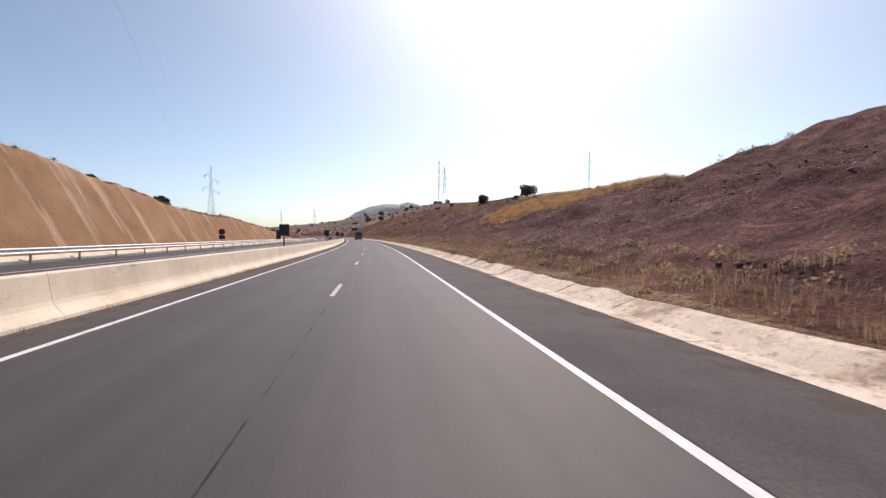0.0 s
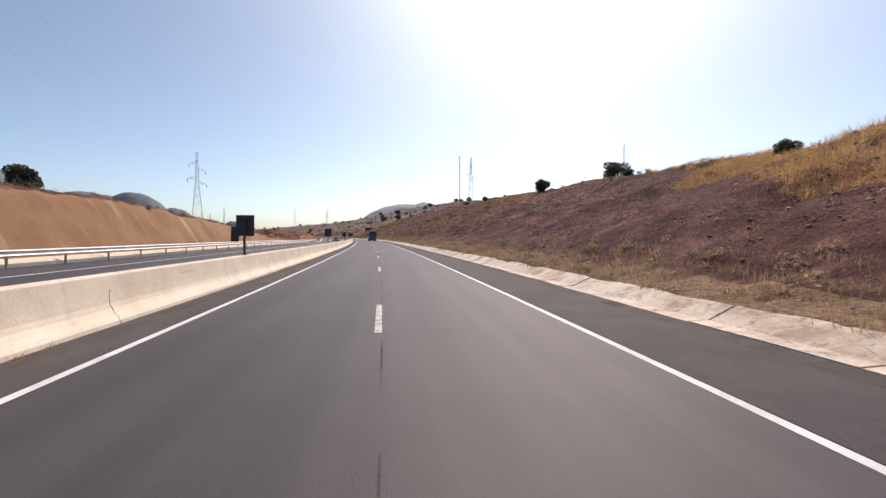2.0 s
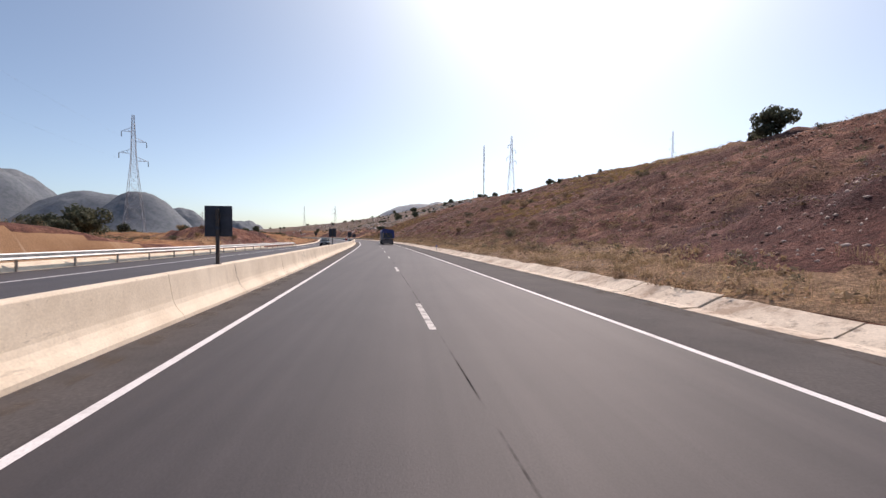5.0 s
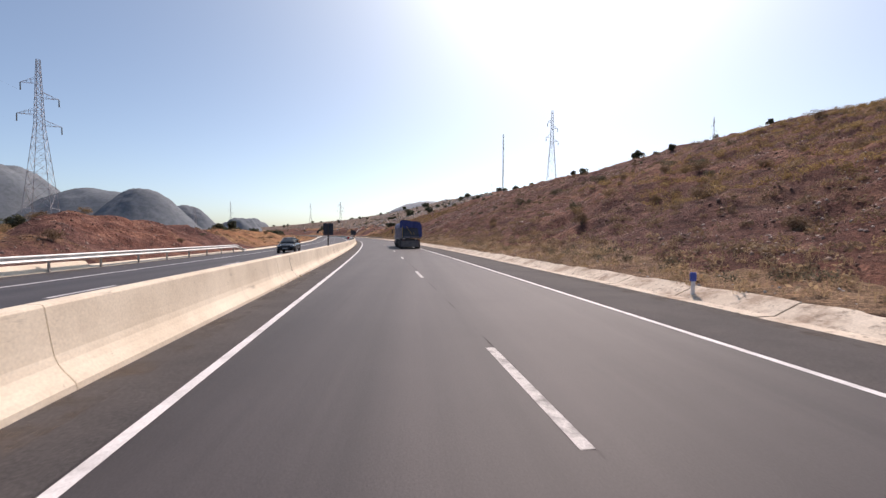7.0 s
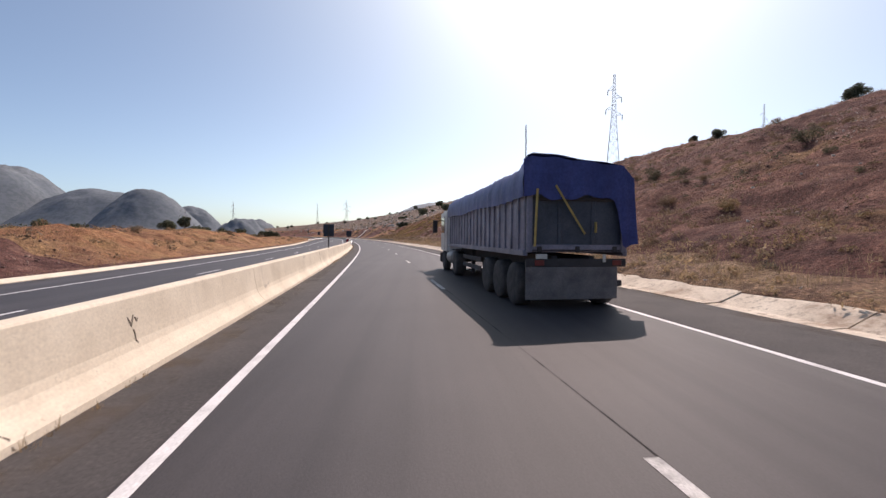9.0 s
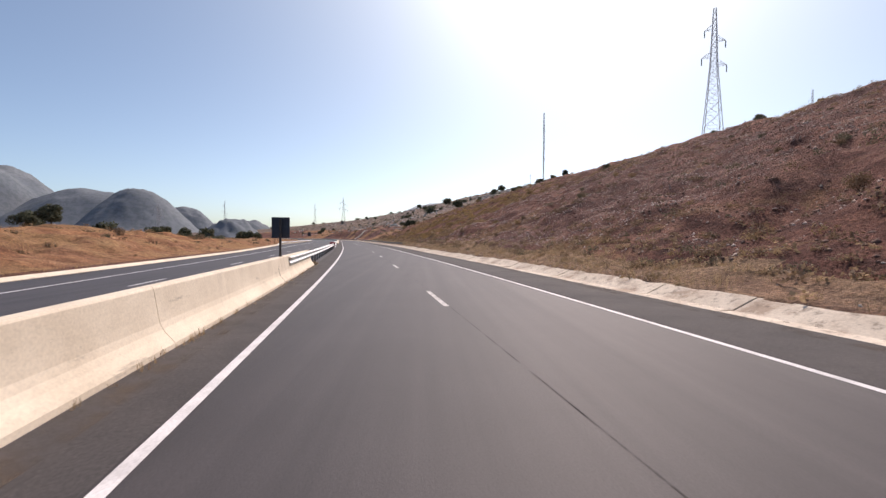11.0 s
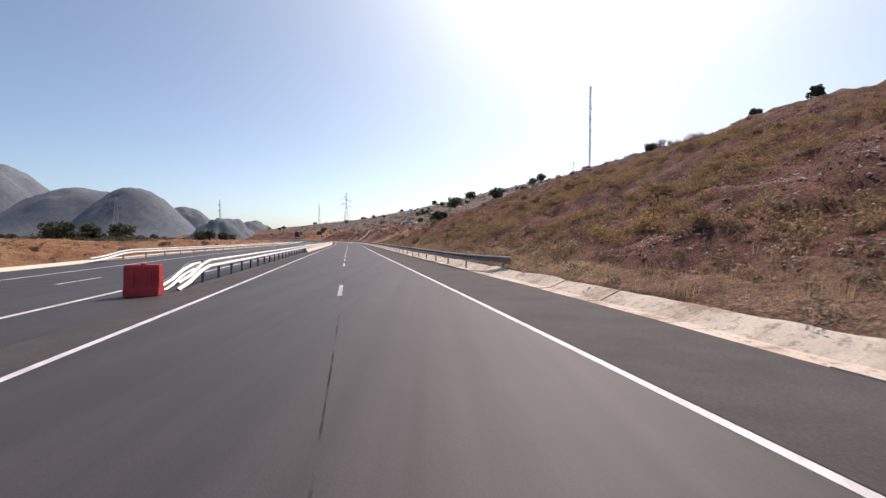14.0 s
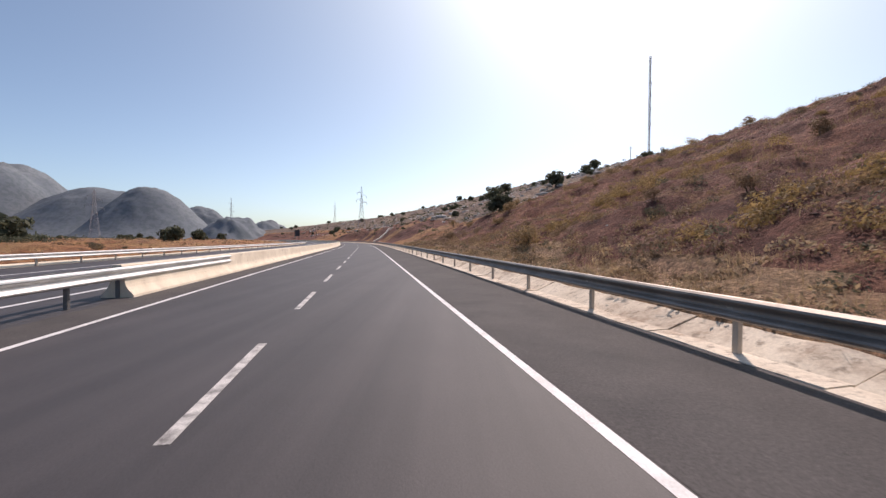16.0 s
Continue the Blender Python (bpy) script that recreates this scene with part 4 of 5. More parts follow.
def hatchback(m):
    root = thing("car", "dark blue-green metallic hatchback on the far carriageway", "car", m)
    loft("body", [(0.0, 0.55, 0.45, 0.70), (0.03, 0.74, 0.34, 0.88), (0.12, 0.82, 0.27, 0.97), (0.45, 0.86, 0.22, 1.00), (1.2, 0.875, 0.20, 1.00), (2.4, 0.875, 0.20, 0.985), (2.9, 0.87, 0.20, 0.96), (3.4, 0.855, 0.21, 0.88), (3.8, 0.82, 0.23, 0.79), (4.05, 0.74, 0.27, 0.70), (4.15, 0.60, 0.36, 0.60), (4.17, 0.40, 0.42, 0.54)], M_BLUECAR, root)
    loft("cabin", [(0.20, 0.66, 0.90, 1.02), (0.34, 0.68, 0.90, 1.24), (0.55, 0.66, 0.90, 1.42), (0.85, 0.65, 0.90, 1.475), (1.4, 0.65, 0.90, 1.49), (1.95, 0.65, 0.90, 1.465), (2.3, 0.67, 0.90, 1.33), (2.65, 0.70, 0.90, 1.13), (2.95, 0.71, 0.90, 0.97)], M_GLASS, root, "dark tinted glass", 3.2)
    glass = [(0.22, 0.98), (0.42, 1.32), (0.70, 1.44), (1.95, 1.44), (2.88, 0.97)]
    loft("roof", [(0.52, 0.50, 1.40, 1.43), (0.7, 0.56, 1.43, 1.485), (1.4, 0.57, 1.45, 1.515), (1.9, 0.56, 1.44, 1.495), (2.02, 0.50, 1.43, 1.46)], M_BLUECAR, root, "", 3.0)
    for side in (-1, 1):
        for (ya, za), (yb, zb) in ((glass[0], glass[1]), (glass[1], glass[2]), (glass[3], glass[4]), ((1.45, 1.47), (1.38, 0.97))):
            Sticks().bar((side * (0.77 - 0.20 * (za - 0.97) / 0.5), ya, za), (side * (0.77 - 0.20 * (zb - 0.97) / 0.5), yb, zb), 0.032).make("pillar", M_BLUECAR, root)
        for y in (0.78, 3.33):
            wheel("wheel", root, side * 0.78, y, 0.31, 0.20, side, M_ALLOY)
        box("wing_mirror", side * 0.90 - 0.08, side * 0.90 + 0.08, 2.55, 2.68, 0.98, 1.10, M_BLUECAR, root, 0.03, "", 2)
        box("headlamp", side * 0.62 - 0.17, side * 0.62 + 0.17, 3.86, 4.12, 0.66, 0.78, M_HEAD, root, 0.03)
        box("tail_lamp", side * 0.70 - 0.10, side * 0.70 + 0.10, -0.015, 0.10, 0.72, 0.95, M_LAMP, root, 0.02)
    box("grille", -0.45, 0.45, 4.10, 4.17, 0.34, 0.58, M_CHASSIS, root, 0.015)
    box("number_plate", -0.25, 0.25, 4.165, 4.18, 0.42, 0.52, M_PLATE, root, 0.003, "blank plate")
    return root


hatchback(turned(198.6, -10.5, -0.165, 180) @ pose(0, 0, 0, 0, 1.8, 0))


# ---- pylons, mast and wires ----
M_LATTICE = plain("galvanised_lattice", (0.36, 0.37, 0.39), 0.6, 0.2)
M_WIRE = plain("aluminium_wire", (0.16, 0.16, 0.17), 0.5, 0.5)
M_INSUL = plain("glass_insulator", (0.20, 0.24, 0.24), 0.3)


def pylon(label, x, y, z0, top, turn, thick=0.075, base=2.9, arms=1.0):
    """A lattice tower with three crossarms, standing on the ground at z0."""
    root = thing("pylon", label, "pylon", pose(x, y, z0, 0, 0, turn), "power line pylons")
    h = top - z0
    waist = h * 0.62

    def half(z):
        return base * (1 - z / waist) + 0.75 * (z / waist) if z < waist else 0.75 - 0.45 * (z - waist) / (h - waist)

    levels = [0.0]
    while levels[-1] < h - 1.2:
        levels.append(min(h, levels[-1] + max(1.3, half(levels[-1]) * 1.75)))
    levels[-1] = h
    for sx, sy in ((-1, -1), (1, -1), (1, 1), (-1, 1)):
        s = Sticks()
        s.tube([(sx * half(z), sy * half(z), z - (0.5 if z == 0 else 0)) for z in (0, waist, h)], (thick * 1.15, thick, thick * 0.8))
        s.make("leg", M_LATTICE, root)
    s = Sticks()
    for a, b in zip(levels, levels[1:]):
        p, q = half(a), half(b)
        for k in range(4):
            c = [(-1, -1), (1, -1), (1, 1), (-1, 1)]
            (x0, y0), (x1, y1) = c[k], c[(k + 1) % 4]
            s.bar((x0 * p, y0 * p, a), (x1 * q, y1 * q, b), thick * 0.55)
            s.bar((x1 * p, y1 * p, a), (x0 * q, y0 * q, b), thick * 0.55)
            s.bar((x0 * q, y0 * q, b), (x1 * q, y1 * q, b), thick * 0.5)
    s.make("bracing", M_LATTICE, root)
    tips = []
    for side, f, reach in ((-1, 0.86, 2.6), (1, 0.78, 2.9), (-1, 0.68, 3.1), (1, 0.62, 3.1)):
        z, w = h * f, half(h * f)
        s = Sticks()
        reach = reach * arms
        tip = (side * (w + reach), 0, z)
        for sy in (-1, 1):
            s.bar((side * w, sy * w, z), tip, thick * 0.7)
            s.bar((side * w, sy * w, z + 1.3), tip, thick * 0.6)
            for k in (0.3, 0.6):
                s.bar((side * (w + reach * k), sy * w * (1 - k), z), (side * (w + reach * k), sy * w * (1 - k), z + 1.3 * (1 - k)), thick * 0.45)
        arm = s.make("crossarm", M_LATTICE, root)
        lathe("insulator", [(z - 1.7, 0.05), (z - 1.6, 0.12), (z - 0.9, 0.12), (z - 0.15, 0.12), (z, 0.04)], M_INSUL, arm, 8, "z", (tip[0], 0, 0))
        tips.append(root.matrix_basis @ Vector((tip[0], 0, z - 1.7)))
    tips.append(root.matrix_basis @ Vector((0, 0, h)))
    return tips


def ground_at(x, y):
    """The ground's height under a world place."""
    s = y
    for _ in range(12):
        c, d = centre(s)
        d2 = d * 400 / (400 + abs((x - c)))
        s = y + (x - c) * d2 / (1 + d2 * d2)
    c, d = centre(s)
    return float(height(s, (x - c) * math.hypot(1, d))), float(s), float((x - c) * math.hypot(1, d))


near_tips = pylon("tall grey lattice power pylon behind the clay cut", -88.4, 252.4, ground_at(-88.4, 252.4)[0], 39.5, 20, 0.052)
pylon("tall grey lattice power pylon on the bank's crest", 54.2, 336.5, ground_at(54.2, 336.5)[0] - 0.5, 56.4, -25, 0.055, 2.4, 0.6)
pylon("grey lattice pylon on the far ridge", -89.9, 659.7, ground_at(-89.9, 659.7)[0], 40.3, 10, 0.075, 2.6)
pylon("distant lattice pylon beyond the ridge", -263.9, 1264.6, 20, 81.3, 10, 0.11, 4.0)
pylon("distant lattice pylon over the fields", -341.6, 973.2, 8, 61.6, 10, 0.08, 3.4)
pylon("distant lattice pylon by the hill", -205, 560, 2, 26, 30, 0.05, 2.2)


def wire(a, b, sag, r):
    s = Sticks()
    ts = [k / 24 for k in range(25)]
    return s.tube([Vector(a).lerp(Vector(b), t) - Vector((0, 0, 4 * sag * t * (1 - t))) for t in ts], [r] * 25)


lines_root = thing("power_lines", "thin sagging power lines from the pylon across the sky", "wires", kind="structure")
for k, tip in enumerate(near_tips[:4:2]):
    off = Vector((112, -325, 2)) + Vector((1.5 * (k - 2), 0, 0))
    wire(tip, tip + off, 7, 0.005).make("wire", M_WIRE, lines_root)

M_MAST = plain("mast_steel", (0.30, 0.27, 0.26), 0.5, 0.4)
mz = ground_at(86, 588)[0]
mast = thing("radio_mast", "slim lattice radio mast on the far hill", "mast", pose(86, 588, mz, 0, 0, 10))
for k in range(3):
    a = 2 * math.pi * k / 3
    Sticks().bar((0.55 * math.cos(a), 0.55 * math.sin(a), -1), (0.55 * math.cos(a), 0.55 * math.sin(a), 105.6 - mz), 0.15).make("chord", M_MAST, mast)
s = Sticks()
for i in range(int((105 - mz) / 1.5)):
    for k in range(3):
        a, b = 2 * math.pi * k / 3, 2 * math.pi * (k + 1) / 3
        s.bar((0.55 * math.cos(a), 0.55 * math.sin(a), i * 1.5), (0.55 * math.cos(b), 0.55 * math.sin(b), i * 1.5 + 1.5), 0.08)
s.make("bracing", M_MAST, mast)
for f in (0.35, 0.5, 0.62, 0.74):
    z = (105 - mz) * f
    box("antenna", 0.55, 0.95, -0.2, 0.2, z, z + 1.4, M_MAST, mast, 0.05)
hut = thing("equipment_hut", "small dark equipment hut beside the radio mast", "hut", pose(82, 588, ground_at(82, 588)[0], 0, 0, 10))
box("wall", -2.2, 2.2, -1.6, 1.6, -1.0, 2.6, M_POST, hut, 0.03)
box("roof", -2.5, 2.5, -1.9, 1.9, 2.6, 2.8, M_POST, hut, 0.03)
s2 = thing("radio_mast", "short pole mast with crossbars by the hut", "mast", pose(74, 584, ground_at(74, 584)[0]))
Sticks().bar((0, 0, -1), (0, 0, 9), 0.18).make("pole", M_MAST, s2)
Sticks().bar((-0.9, 0, 8), (0.9, 0, 8), 0.1).make("crossbar", M_MAST, s2)
pylon("distant pale lattice tower behind the bank", 295, 565, 60, 122, 0, 0.07, 2.0)

# ---- concrete chutes on the far bank ----
M_CHUTE = surface("white_weathered_concrete", (0.66, 0.62, 0.55), (0.82, 0.79, 0.72), 0.8, 0.85, 20, 0.15, 0.004)


def chute(label, s, o0, o1, shift):
    root = thing("drain_chute", label, "drain", kind="structure")
    n = 12
    for i in range(n):
        oa, ob_ = o0 + (o1 - o0) * i / n, o0 + (o1 - o0) * (i + 0.96) / n
        v = []
        for o, w in ((oa, i / n), (ob_, (i + 1) / n)):
            z = float(height(s + shift * w, o)) + 0.25
            for ds, dz in ((-1.3, 0.42), (-1.1, 0.42), (-0.8, 0.12), (0.8, 0.12), (1.1, 0.42), (1.3, 0.42), (1.3, -0.8), (-1.3, -0.8)):
                v.append(tuple(at(s + shift * w + ds, o, z + dz)))
        f = [(k, (k + 1) % 8, 8 + (k + 1) % 8, 8 + k) for k in range(8)] + [tuple(range(8))[::-1], tuple(range(8, 16))]
        mesh("chute_length", v, f, M_CHUTE, False, root)


chute("pale concrete drain chute down the far bank", 520, 9.5, 21.0, 16)
chute("pale concrete drain chute on the far cutting", 560, -30.0, -24.0, -4)

# ---- hills on the horizon ----
def hill(name, label, x, y, rx, ry, top, seed, mat, power=2.1, rough=0.10, n=76, base=-20):
    """A rugged hill on the plain: a rounded form with gullies and knobs. A higher power makes its flanks steeper."""
    u = np.linspace(-1.9, 1.9, n)
    U, V = np.meshgrid(u, u, indexing="ij")
    form = np.exp(-(np.hypot(U, V) ** power))
    X, Y = x + U * rx, y + V * ry
    rug = wave(X, Y, rx * 0.7, seed) * 0.6 + wave(X, Y, rx * 0.30, seed + 1) * 0.35 + wave(X, Y, rx * 0.13, seed + 2) * 0.22 + wave(X, Y, rx * 0.06, seed + 3) * 0.16
    ridge = 1 - np.abs(wave(X * 0.8 + Y * 0.5, Y * 0.35, rx * 0.45, seed + 4)) * 2
    Z = base + (top - base) * form * (1 + rough * 1.5 * rug + rough * 0.5 * ridge * (1 - form))
    v = np.stack([X, Y, Z], -1).reshape(-1, 3)
    i, j = np.meshgrid(np.arange(n - 1), np.arange(n - 1), indexing="ij")
    a = (i * n + j).ravel()
    f = np.stack([a, a + n, a + n + 1, a + 1], -1)
    return tagged(mesh(name, v, f, mat, True), label, "hill", kind="structure")


hill("backdrop_hill", "haze-tinted grey-violet scrub-covered knoll with steep flanks far off", -722, 1358, 118, 128, 121, 11, M_HILL, 2.3, 0.07)
hill("backdrop_hill", "low haze-tinted grey shoulder beside the steep knoll", -688, 1505, 92, 90, 84, 15, M_HILL, 2.2, 0.09)
hill("backdrop_hill", "haze-tinted grey scrub hill behind the fields", -890, 1438, 236, 180, 119, 21, M_HILL, 2.5, 0.09)
hill("backdrop_hill", "large haze-tinted grey hill with a steep end at the valley's side", -1180, 1423, 190, 240, 182, 31, M_HILL, 3.6, 0.09)
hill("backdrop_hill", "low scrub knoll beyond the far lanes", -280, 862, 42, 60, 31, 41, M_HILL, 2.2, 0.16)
hill("backdrop_hill", "low haze-tinted grey hill in the gap of the valley", -420, 1300, 62, 90, 43, 51, M_HILL, 2.0)
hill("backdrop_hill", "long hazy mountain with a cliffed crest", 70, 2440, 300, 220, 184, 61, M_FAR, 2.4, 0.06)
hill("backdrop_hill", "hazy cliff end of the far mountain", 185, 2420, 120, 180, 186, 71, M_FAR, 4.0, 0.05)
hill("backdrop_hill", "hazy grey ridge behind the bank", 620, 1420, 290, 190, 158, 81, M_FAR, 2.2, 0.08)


# ---- plants ----
def leaf_material(name, dark, light, rough=0.7):
    m, n, l, p = material(name)
    g = n.new("ShaderNodeNewGeometry")
    c = ramp(n, l, g.outputs["Random Per Island"], [(0.0, dark), (1.0, light)])
    big = noise_node(n, l, 0.6, 3)
    c = mix(n, l, 1.0, c, ramp(n, l, big, [(0.3, (0.75, 0.75, 0.75)), (0.7, (1.2, 1.2, 1.2))]), "MULTIPLY")
    l.new(c, p.inputs["Base Color"])
    p.inputs["Roughness"].default_value = rough
    p.inputs["Specular IOR Level"].default_value = 0.2
    t = n.new("ShaderNodeBsdfTranslucent")
    l.new(c, t.inputs["Color"])
    s = n.new("ShaderNodeMixShader")
    s.inputs[0].default_value = 0.42
    out = n["Material Output"]
    l.new(p.outputs[0], s.inputs[1])
    l.new(t.outputs[0], s.inputs[2])
    l.new(s.outputs[0], out.inputs["Surface"])
    return m


M_TREE = leaf_material("olive_tree_leaves", (0.062, 0.072, 0.046), (0.145, 0.155, 0.100))
M_SHRUB = leaf_material("grey_green_shrub", (0.088, 0.084, 0.055), (0.215, 0.195, 0.130))
M_OLIVE = leaf_material("yellowing_shrub", (0.205, 0.142, 0.075), (0.45, 0.320, 0.175))
M_OCHRE = leaf_material("ochre_shrub", (0.215, 0.145, 0.062), (0.49, 0.340, 0.150))
M_DRYBUSH = leaf_material("dry_brown_shrub", (0.145, 0.098, 0.062), (0.345, 0.245, 0.160))
M_STRAW = leaf_material("straw_grass", (0.28, 0.200, 0.118), (0.52, 0.385, 0.235))
M_GOLD = leaf_material("golden_grass", (0.40, 0.245, 0.100), (0.66, 0.440, 0.200))
M_BARK = surface("grey_bark", (0.09, 0.07, 0.055), (0.17, 0.14, 0.11), 3, 0.9, 25, 0.3, 0.01)
rng = np.random.default_rng(7)


def across(d):
    """Two directions for each leaf, so that it faces roughly outwards from its clump."""
    face = d + rng.normal(scale=0.45, size=d.shape)
    a = np.cross(face, rng.normal(size=d.shape))
    a /= np.linalg.norm(a, axis=1)[:, None]
    b = np.cross(face, a)
    return a, b / np.linalg.norm(b, axis=1)[:, None]


def leaf_cloud(lobes, count, size, stretch=1.0):
    """Leaves set in uneven lobes: (x, y, z, radius) each. Two triangles a leaf."""
    w = np.array([r**2 for *_, r in lobes])
    pick = rng.choice(len(lobes), count, p=w / w.sum())
    c = np.array([q[:3] for q in lobes])[pick]
    r = np.array([q[3] for q in lobes])[pick]
    d = rng.normal(size=(count, 3))
    d /= np.linalg.norm(d, axis=1)[:, None]
    rad = r * rng.uniform(0.45, 1.08, count) ** 0.6
    p = c + d * rad[:, None] * (1, 1, stretch)
    a, b = across(d)
    s = (size * rng.uniform(0.6, 1.4, count))[:, None]
    v = np.stack([p - a * s, p + b * s * 0.55, p + a * s, p - b * s * 0.55], 1).reshape(-1, 3)
    f = np.arange(count * 4).reshape(-1, 4)
    return v, f


def tree(label, height_, spread, seed, leaves=2600, leaf=1.3):
    r = random.Random(seed)
    root = thing("tree", label, "tree", None, "trees on the crest")
    s = Sticks()
    trunk_h = height_ * 0.30
    s.bar((0, 0, -0.6), (0.05 * height_, 0, trunk_h), 0.055 * height_, 0.038 * height_)
    s.make("trunk", M_BARK, root)
    lobes, limbs = [], Sticks()
    for k in range(12):
        a = 2 * math.pi * k / 12 + r.uniform(-0.4, 0.4)
        d = spread * r.uniform(0.25, 0.85)
        p = (d * math.cos(a), d * math.sin(a), height_ * r.uniform(0.24, 0.80))
        limbs.bar((0.05 * height_, 0, trunk_h * 0.95), p, 0.02 * height_, 0.006 * height_)
        lobes.append((*p, spread * r.uniform(0.32, 0.52)))
    lobes.append((0, 0, height_ * 0.74, spread * 0.45))
    limbs.make("branchwork", M_BARK, root)
    v, f = leaf_cloud(lobes, leaves, (0.033 * height_ + 0.03) * leaf, 0.85)
    mesh("crown", v, f, M_TREE, False, root)
    return root


def shrub(label, size, seed, mat, leaves=900, group="shrubs on the bank"):
    r = random.Random(seed)
    root = thing("shrub", label, "shrub", None, group)
    s = Sticks()
    lobes = []
    for k in range(7):
        a, d = r.uniform(0, 6.28), size * r.uniform(0.1, 0.62)
        p = (d * math.cos(a), d * math.sin(a), size * r.uniform(0.30, 0.72))
        s.bar((0, 0, -0.15), p, 0.02 * size + 0.008, 0.008)
        lobes.append((*p, size * r.uniform(0.24, 0.42)))
    s.make("branchwork", M_BARK, root)
    v, f = leaf_cloud(lobes, leaves, 0.036 * size + 0.01, 0.85)
    mesh("foliage", v, f, mat, False, root)
    return root


def stand(ob, s, o, turn=None, size=1.0, sink=0.1):
    z = float(height(s, o)) - sink
    p = ground_place(np.float64(s), np.float64(o))
    ob.matrix_basis = pose(float(p[0]), float(p[1]), z, 0, 0, turn if turn is not None else random.uniform(0, 360)) @ Matrix.Scale(size, 4)
    return ob


def again(ob, s, o, size=1.0, sink=0.1):
    c = copy_thing(ob, Matrix.Identity(4))
    return stand(c, s, o, None, size, sink)


# trees and tall bushes on the crests
t1 = tree("dark green rounded tree on the grassy crest", 4.6, 2.9, 3)
stand(t1, 133, 54.0)
t2 = tree("dark green bushy tree on the bank's crest", 3.6, 2.2, 5)
stand(t2, 153, 45.5)
t3 = tree("small dark tree against the sky", 4.0, 2.0, 9)
stand(t3, 156.5, 46.8, None, 0.42)
for ob, s, o, k in ((t1, 240, 58, 0.5), (t2, 257, 55, 0.5), (t3, 262, 55, 0.4), (t2, 313, 47, 0.3), (t3, 105, 39, 0.5), (t1, 84, 34, 0.22), (t3, 205, 54, 0.25),
                    (t2, 222, 52, 0.35), (t1, 230, 55, 0.35), (t3, 343, 55, 0.45), (t2, 352, 56, 0.45), (t1, 365, 50, 0.4), (t1, 290, 56, 0.3), (t3, 282, 56, 0.25), (t2, 300, 58, 0.35), (t2, 71, 29.5, 0.4)):
    again(ob, s, o, k)
# two low trees behind the end of the clay cut
for s, o, turn, size in ((210, -60.5, 40, 1.9), (207, -66.5, 205, 1.6)):
    tagged(stand(copy_thing(t2, Matrix.Identity(4)), s, o, turn, size), "dark green low spreading tree behind the clay cut")

# far hill on the right
near_trees = (t1, t2, t3)
t1 = tree("dark green round-crowned tree far off", 4.4, 2.8, 23, 560, 2.5)
t2 = tree("dark green low-branched tree far off", 3.6, 2.3, 25, 520, 2.5)
t3 = tree("slim dark green tree far off", 4.0, 2.0, 29, 460, 2.5)
for ob, s, o in ((t1, 520, 60), (t2, 560, 75), (t3, 600, 90)):
    stand(ob, s, o)
for k in range(46):
    s, o = random.uniform(430, 640), random.uniform(30, 185)
    again((t1, t2, t3)[k % 3], s, o, random.uniform(0.3, 0.75))
for s, o, k in ((529, 112, 1.3), (533, 120, 1.4), (576, 98, 1.5), (541, 158, 1.6), (545, 166, 1.5), (537, 172, 1.4), (470, 62, 1.5), (505, 56, 1.6)):
    again((t1, t2, t3)[int(s) % 3], s, o, k)
for k in range(34):
    s, o = random.uniform(640, 900), random.uniform(25, 140)
    again((t1, t2, t3)[k % 3], s, o, random.uniform(0.6, 1.2))
# left: the bush on the cut, and the trees in the fields
far_trees = (t1, t2, t3)
t1, t2, t3 = near_trees
for s, o, k in ((104, -43, 0.95), (107, -44.5, 0.85), (101, -45, 0.6), (56, -31, 0.35), (62, -33, 0.3), (88, -37, 0.4), (128, -46, 0.6), (182, -48, 0.9), (184, -50, 0.7), (155, -58, 1.35), (158, -62, 1.6), (162, -66, 1.5), (165, -72, 1.3)):
    again((t2, t1, t3)[int(s) % 3], s, o, k)
t1, t2, t3 = far_trees
for k in range(70):
    s = random.uniform(235, 640)
    o = -random.uniform(45, 260)
    again((t1, t2, t3)[k % 3], s, o, random.uniform(0.35, 0.9) * (1.0 if o > -120 else 1.3))
for s, o, k in ((424, -57, 1.5), (428, -66, 1.3), (436, -76, 1.5), (418, -64, 0.9), (442, -82, 1.4), (470, -48, 1.2), (476, -52, 1.3), (482, -46, 1.1), (488, -55, 1.3)):
    again((t1, t2, t3)[int(s) % 3], s, o, k)

for s, o, k in ((308, -44, 0.8), (312, -49, 0.7), (413, 23.5, 0.95), (416, 26, 0.6)):
    again(near_trees[int(s) % 3], s, o, k)

# shrubs on the bank
kinds = [shrub("grey-green shrub on the red bank", 1.0, 11, M_SHRUB), shrub("low grey-green shrub on stony earth", 0.9, 12, M_SHRUB),
         shrub("yellowing shrub on the red bank", 1.0, 13, M_OLIVE), shrub("yellowing tufted shrub on the slope", 0.9, 14, M_OLIVE),
         shrub("dry brown shrub on the red bank", 1.0, 15, M_DRYBUSH), shrub("dry brown brush on the slope", 0.9, 16, M_DRYBUSH)]
spots = [(150, 12.5), (160, 14), (196, 24), (214, 16), (283, 24), (306, 17)]
for ob, (s, o) in zip(kinds, spots):
    stand(ob, s, o, None, 1.0)
weed = copy_thing(kinds[2], turned(264.2, -4.72, -0.02) @ Matrix.Scale(0.30, 4))
tagged(weed, "dry yellow weed at the end of the concrete barrier")
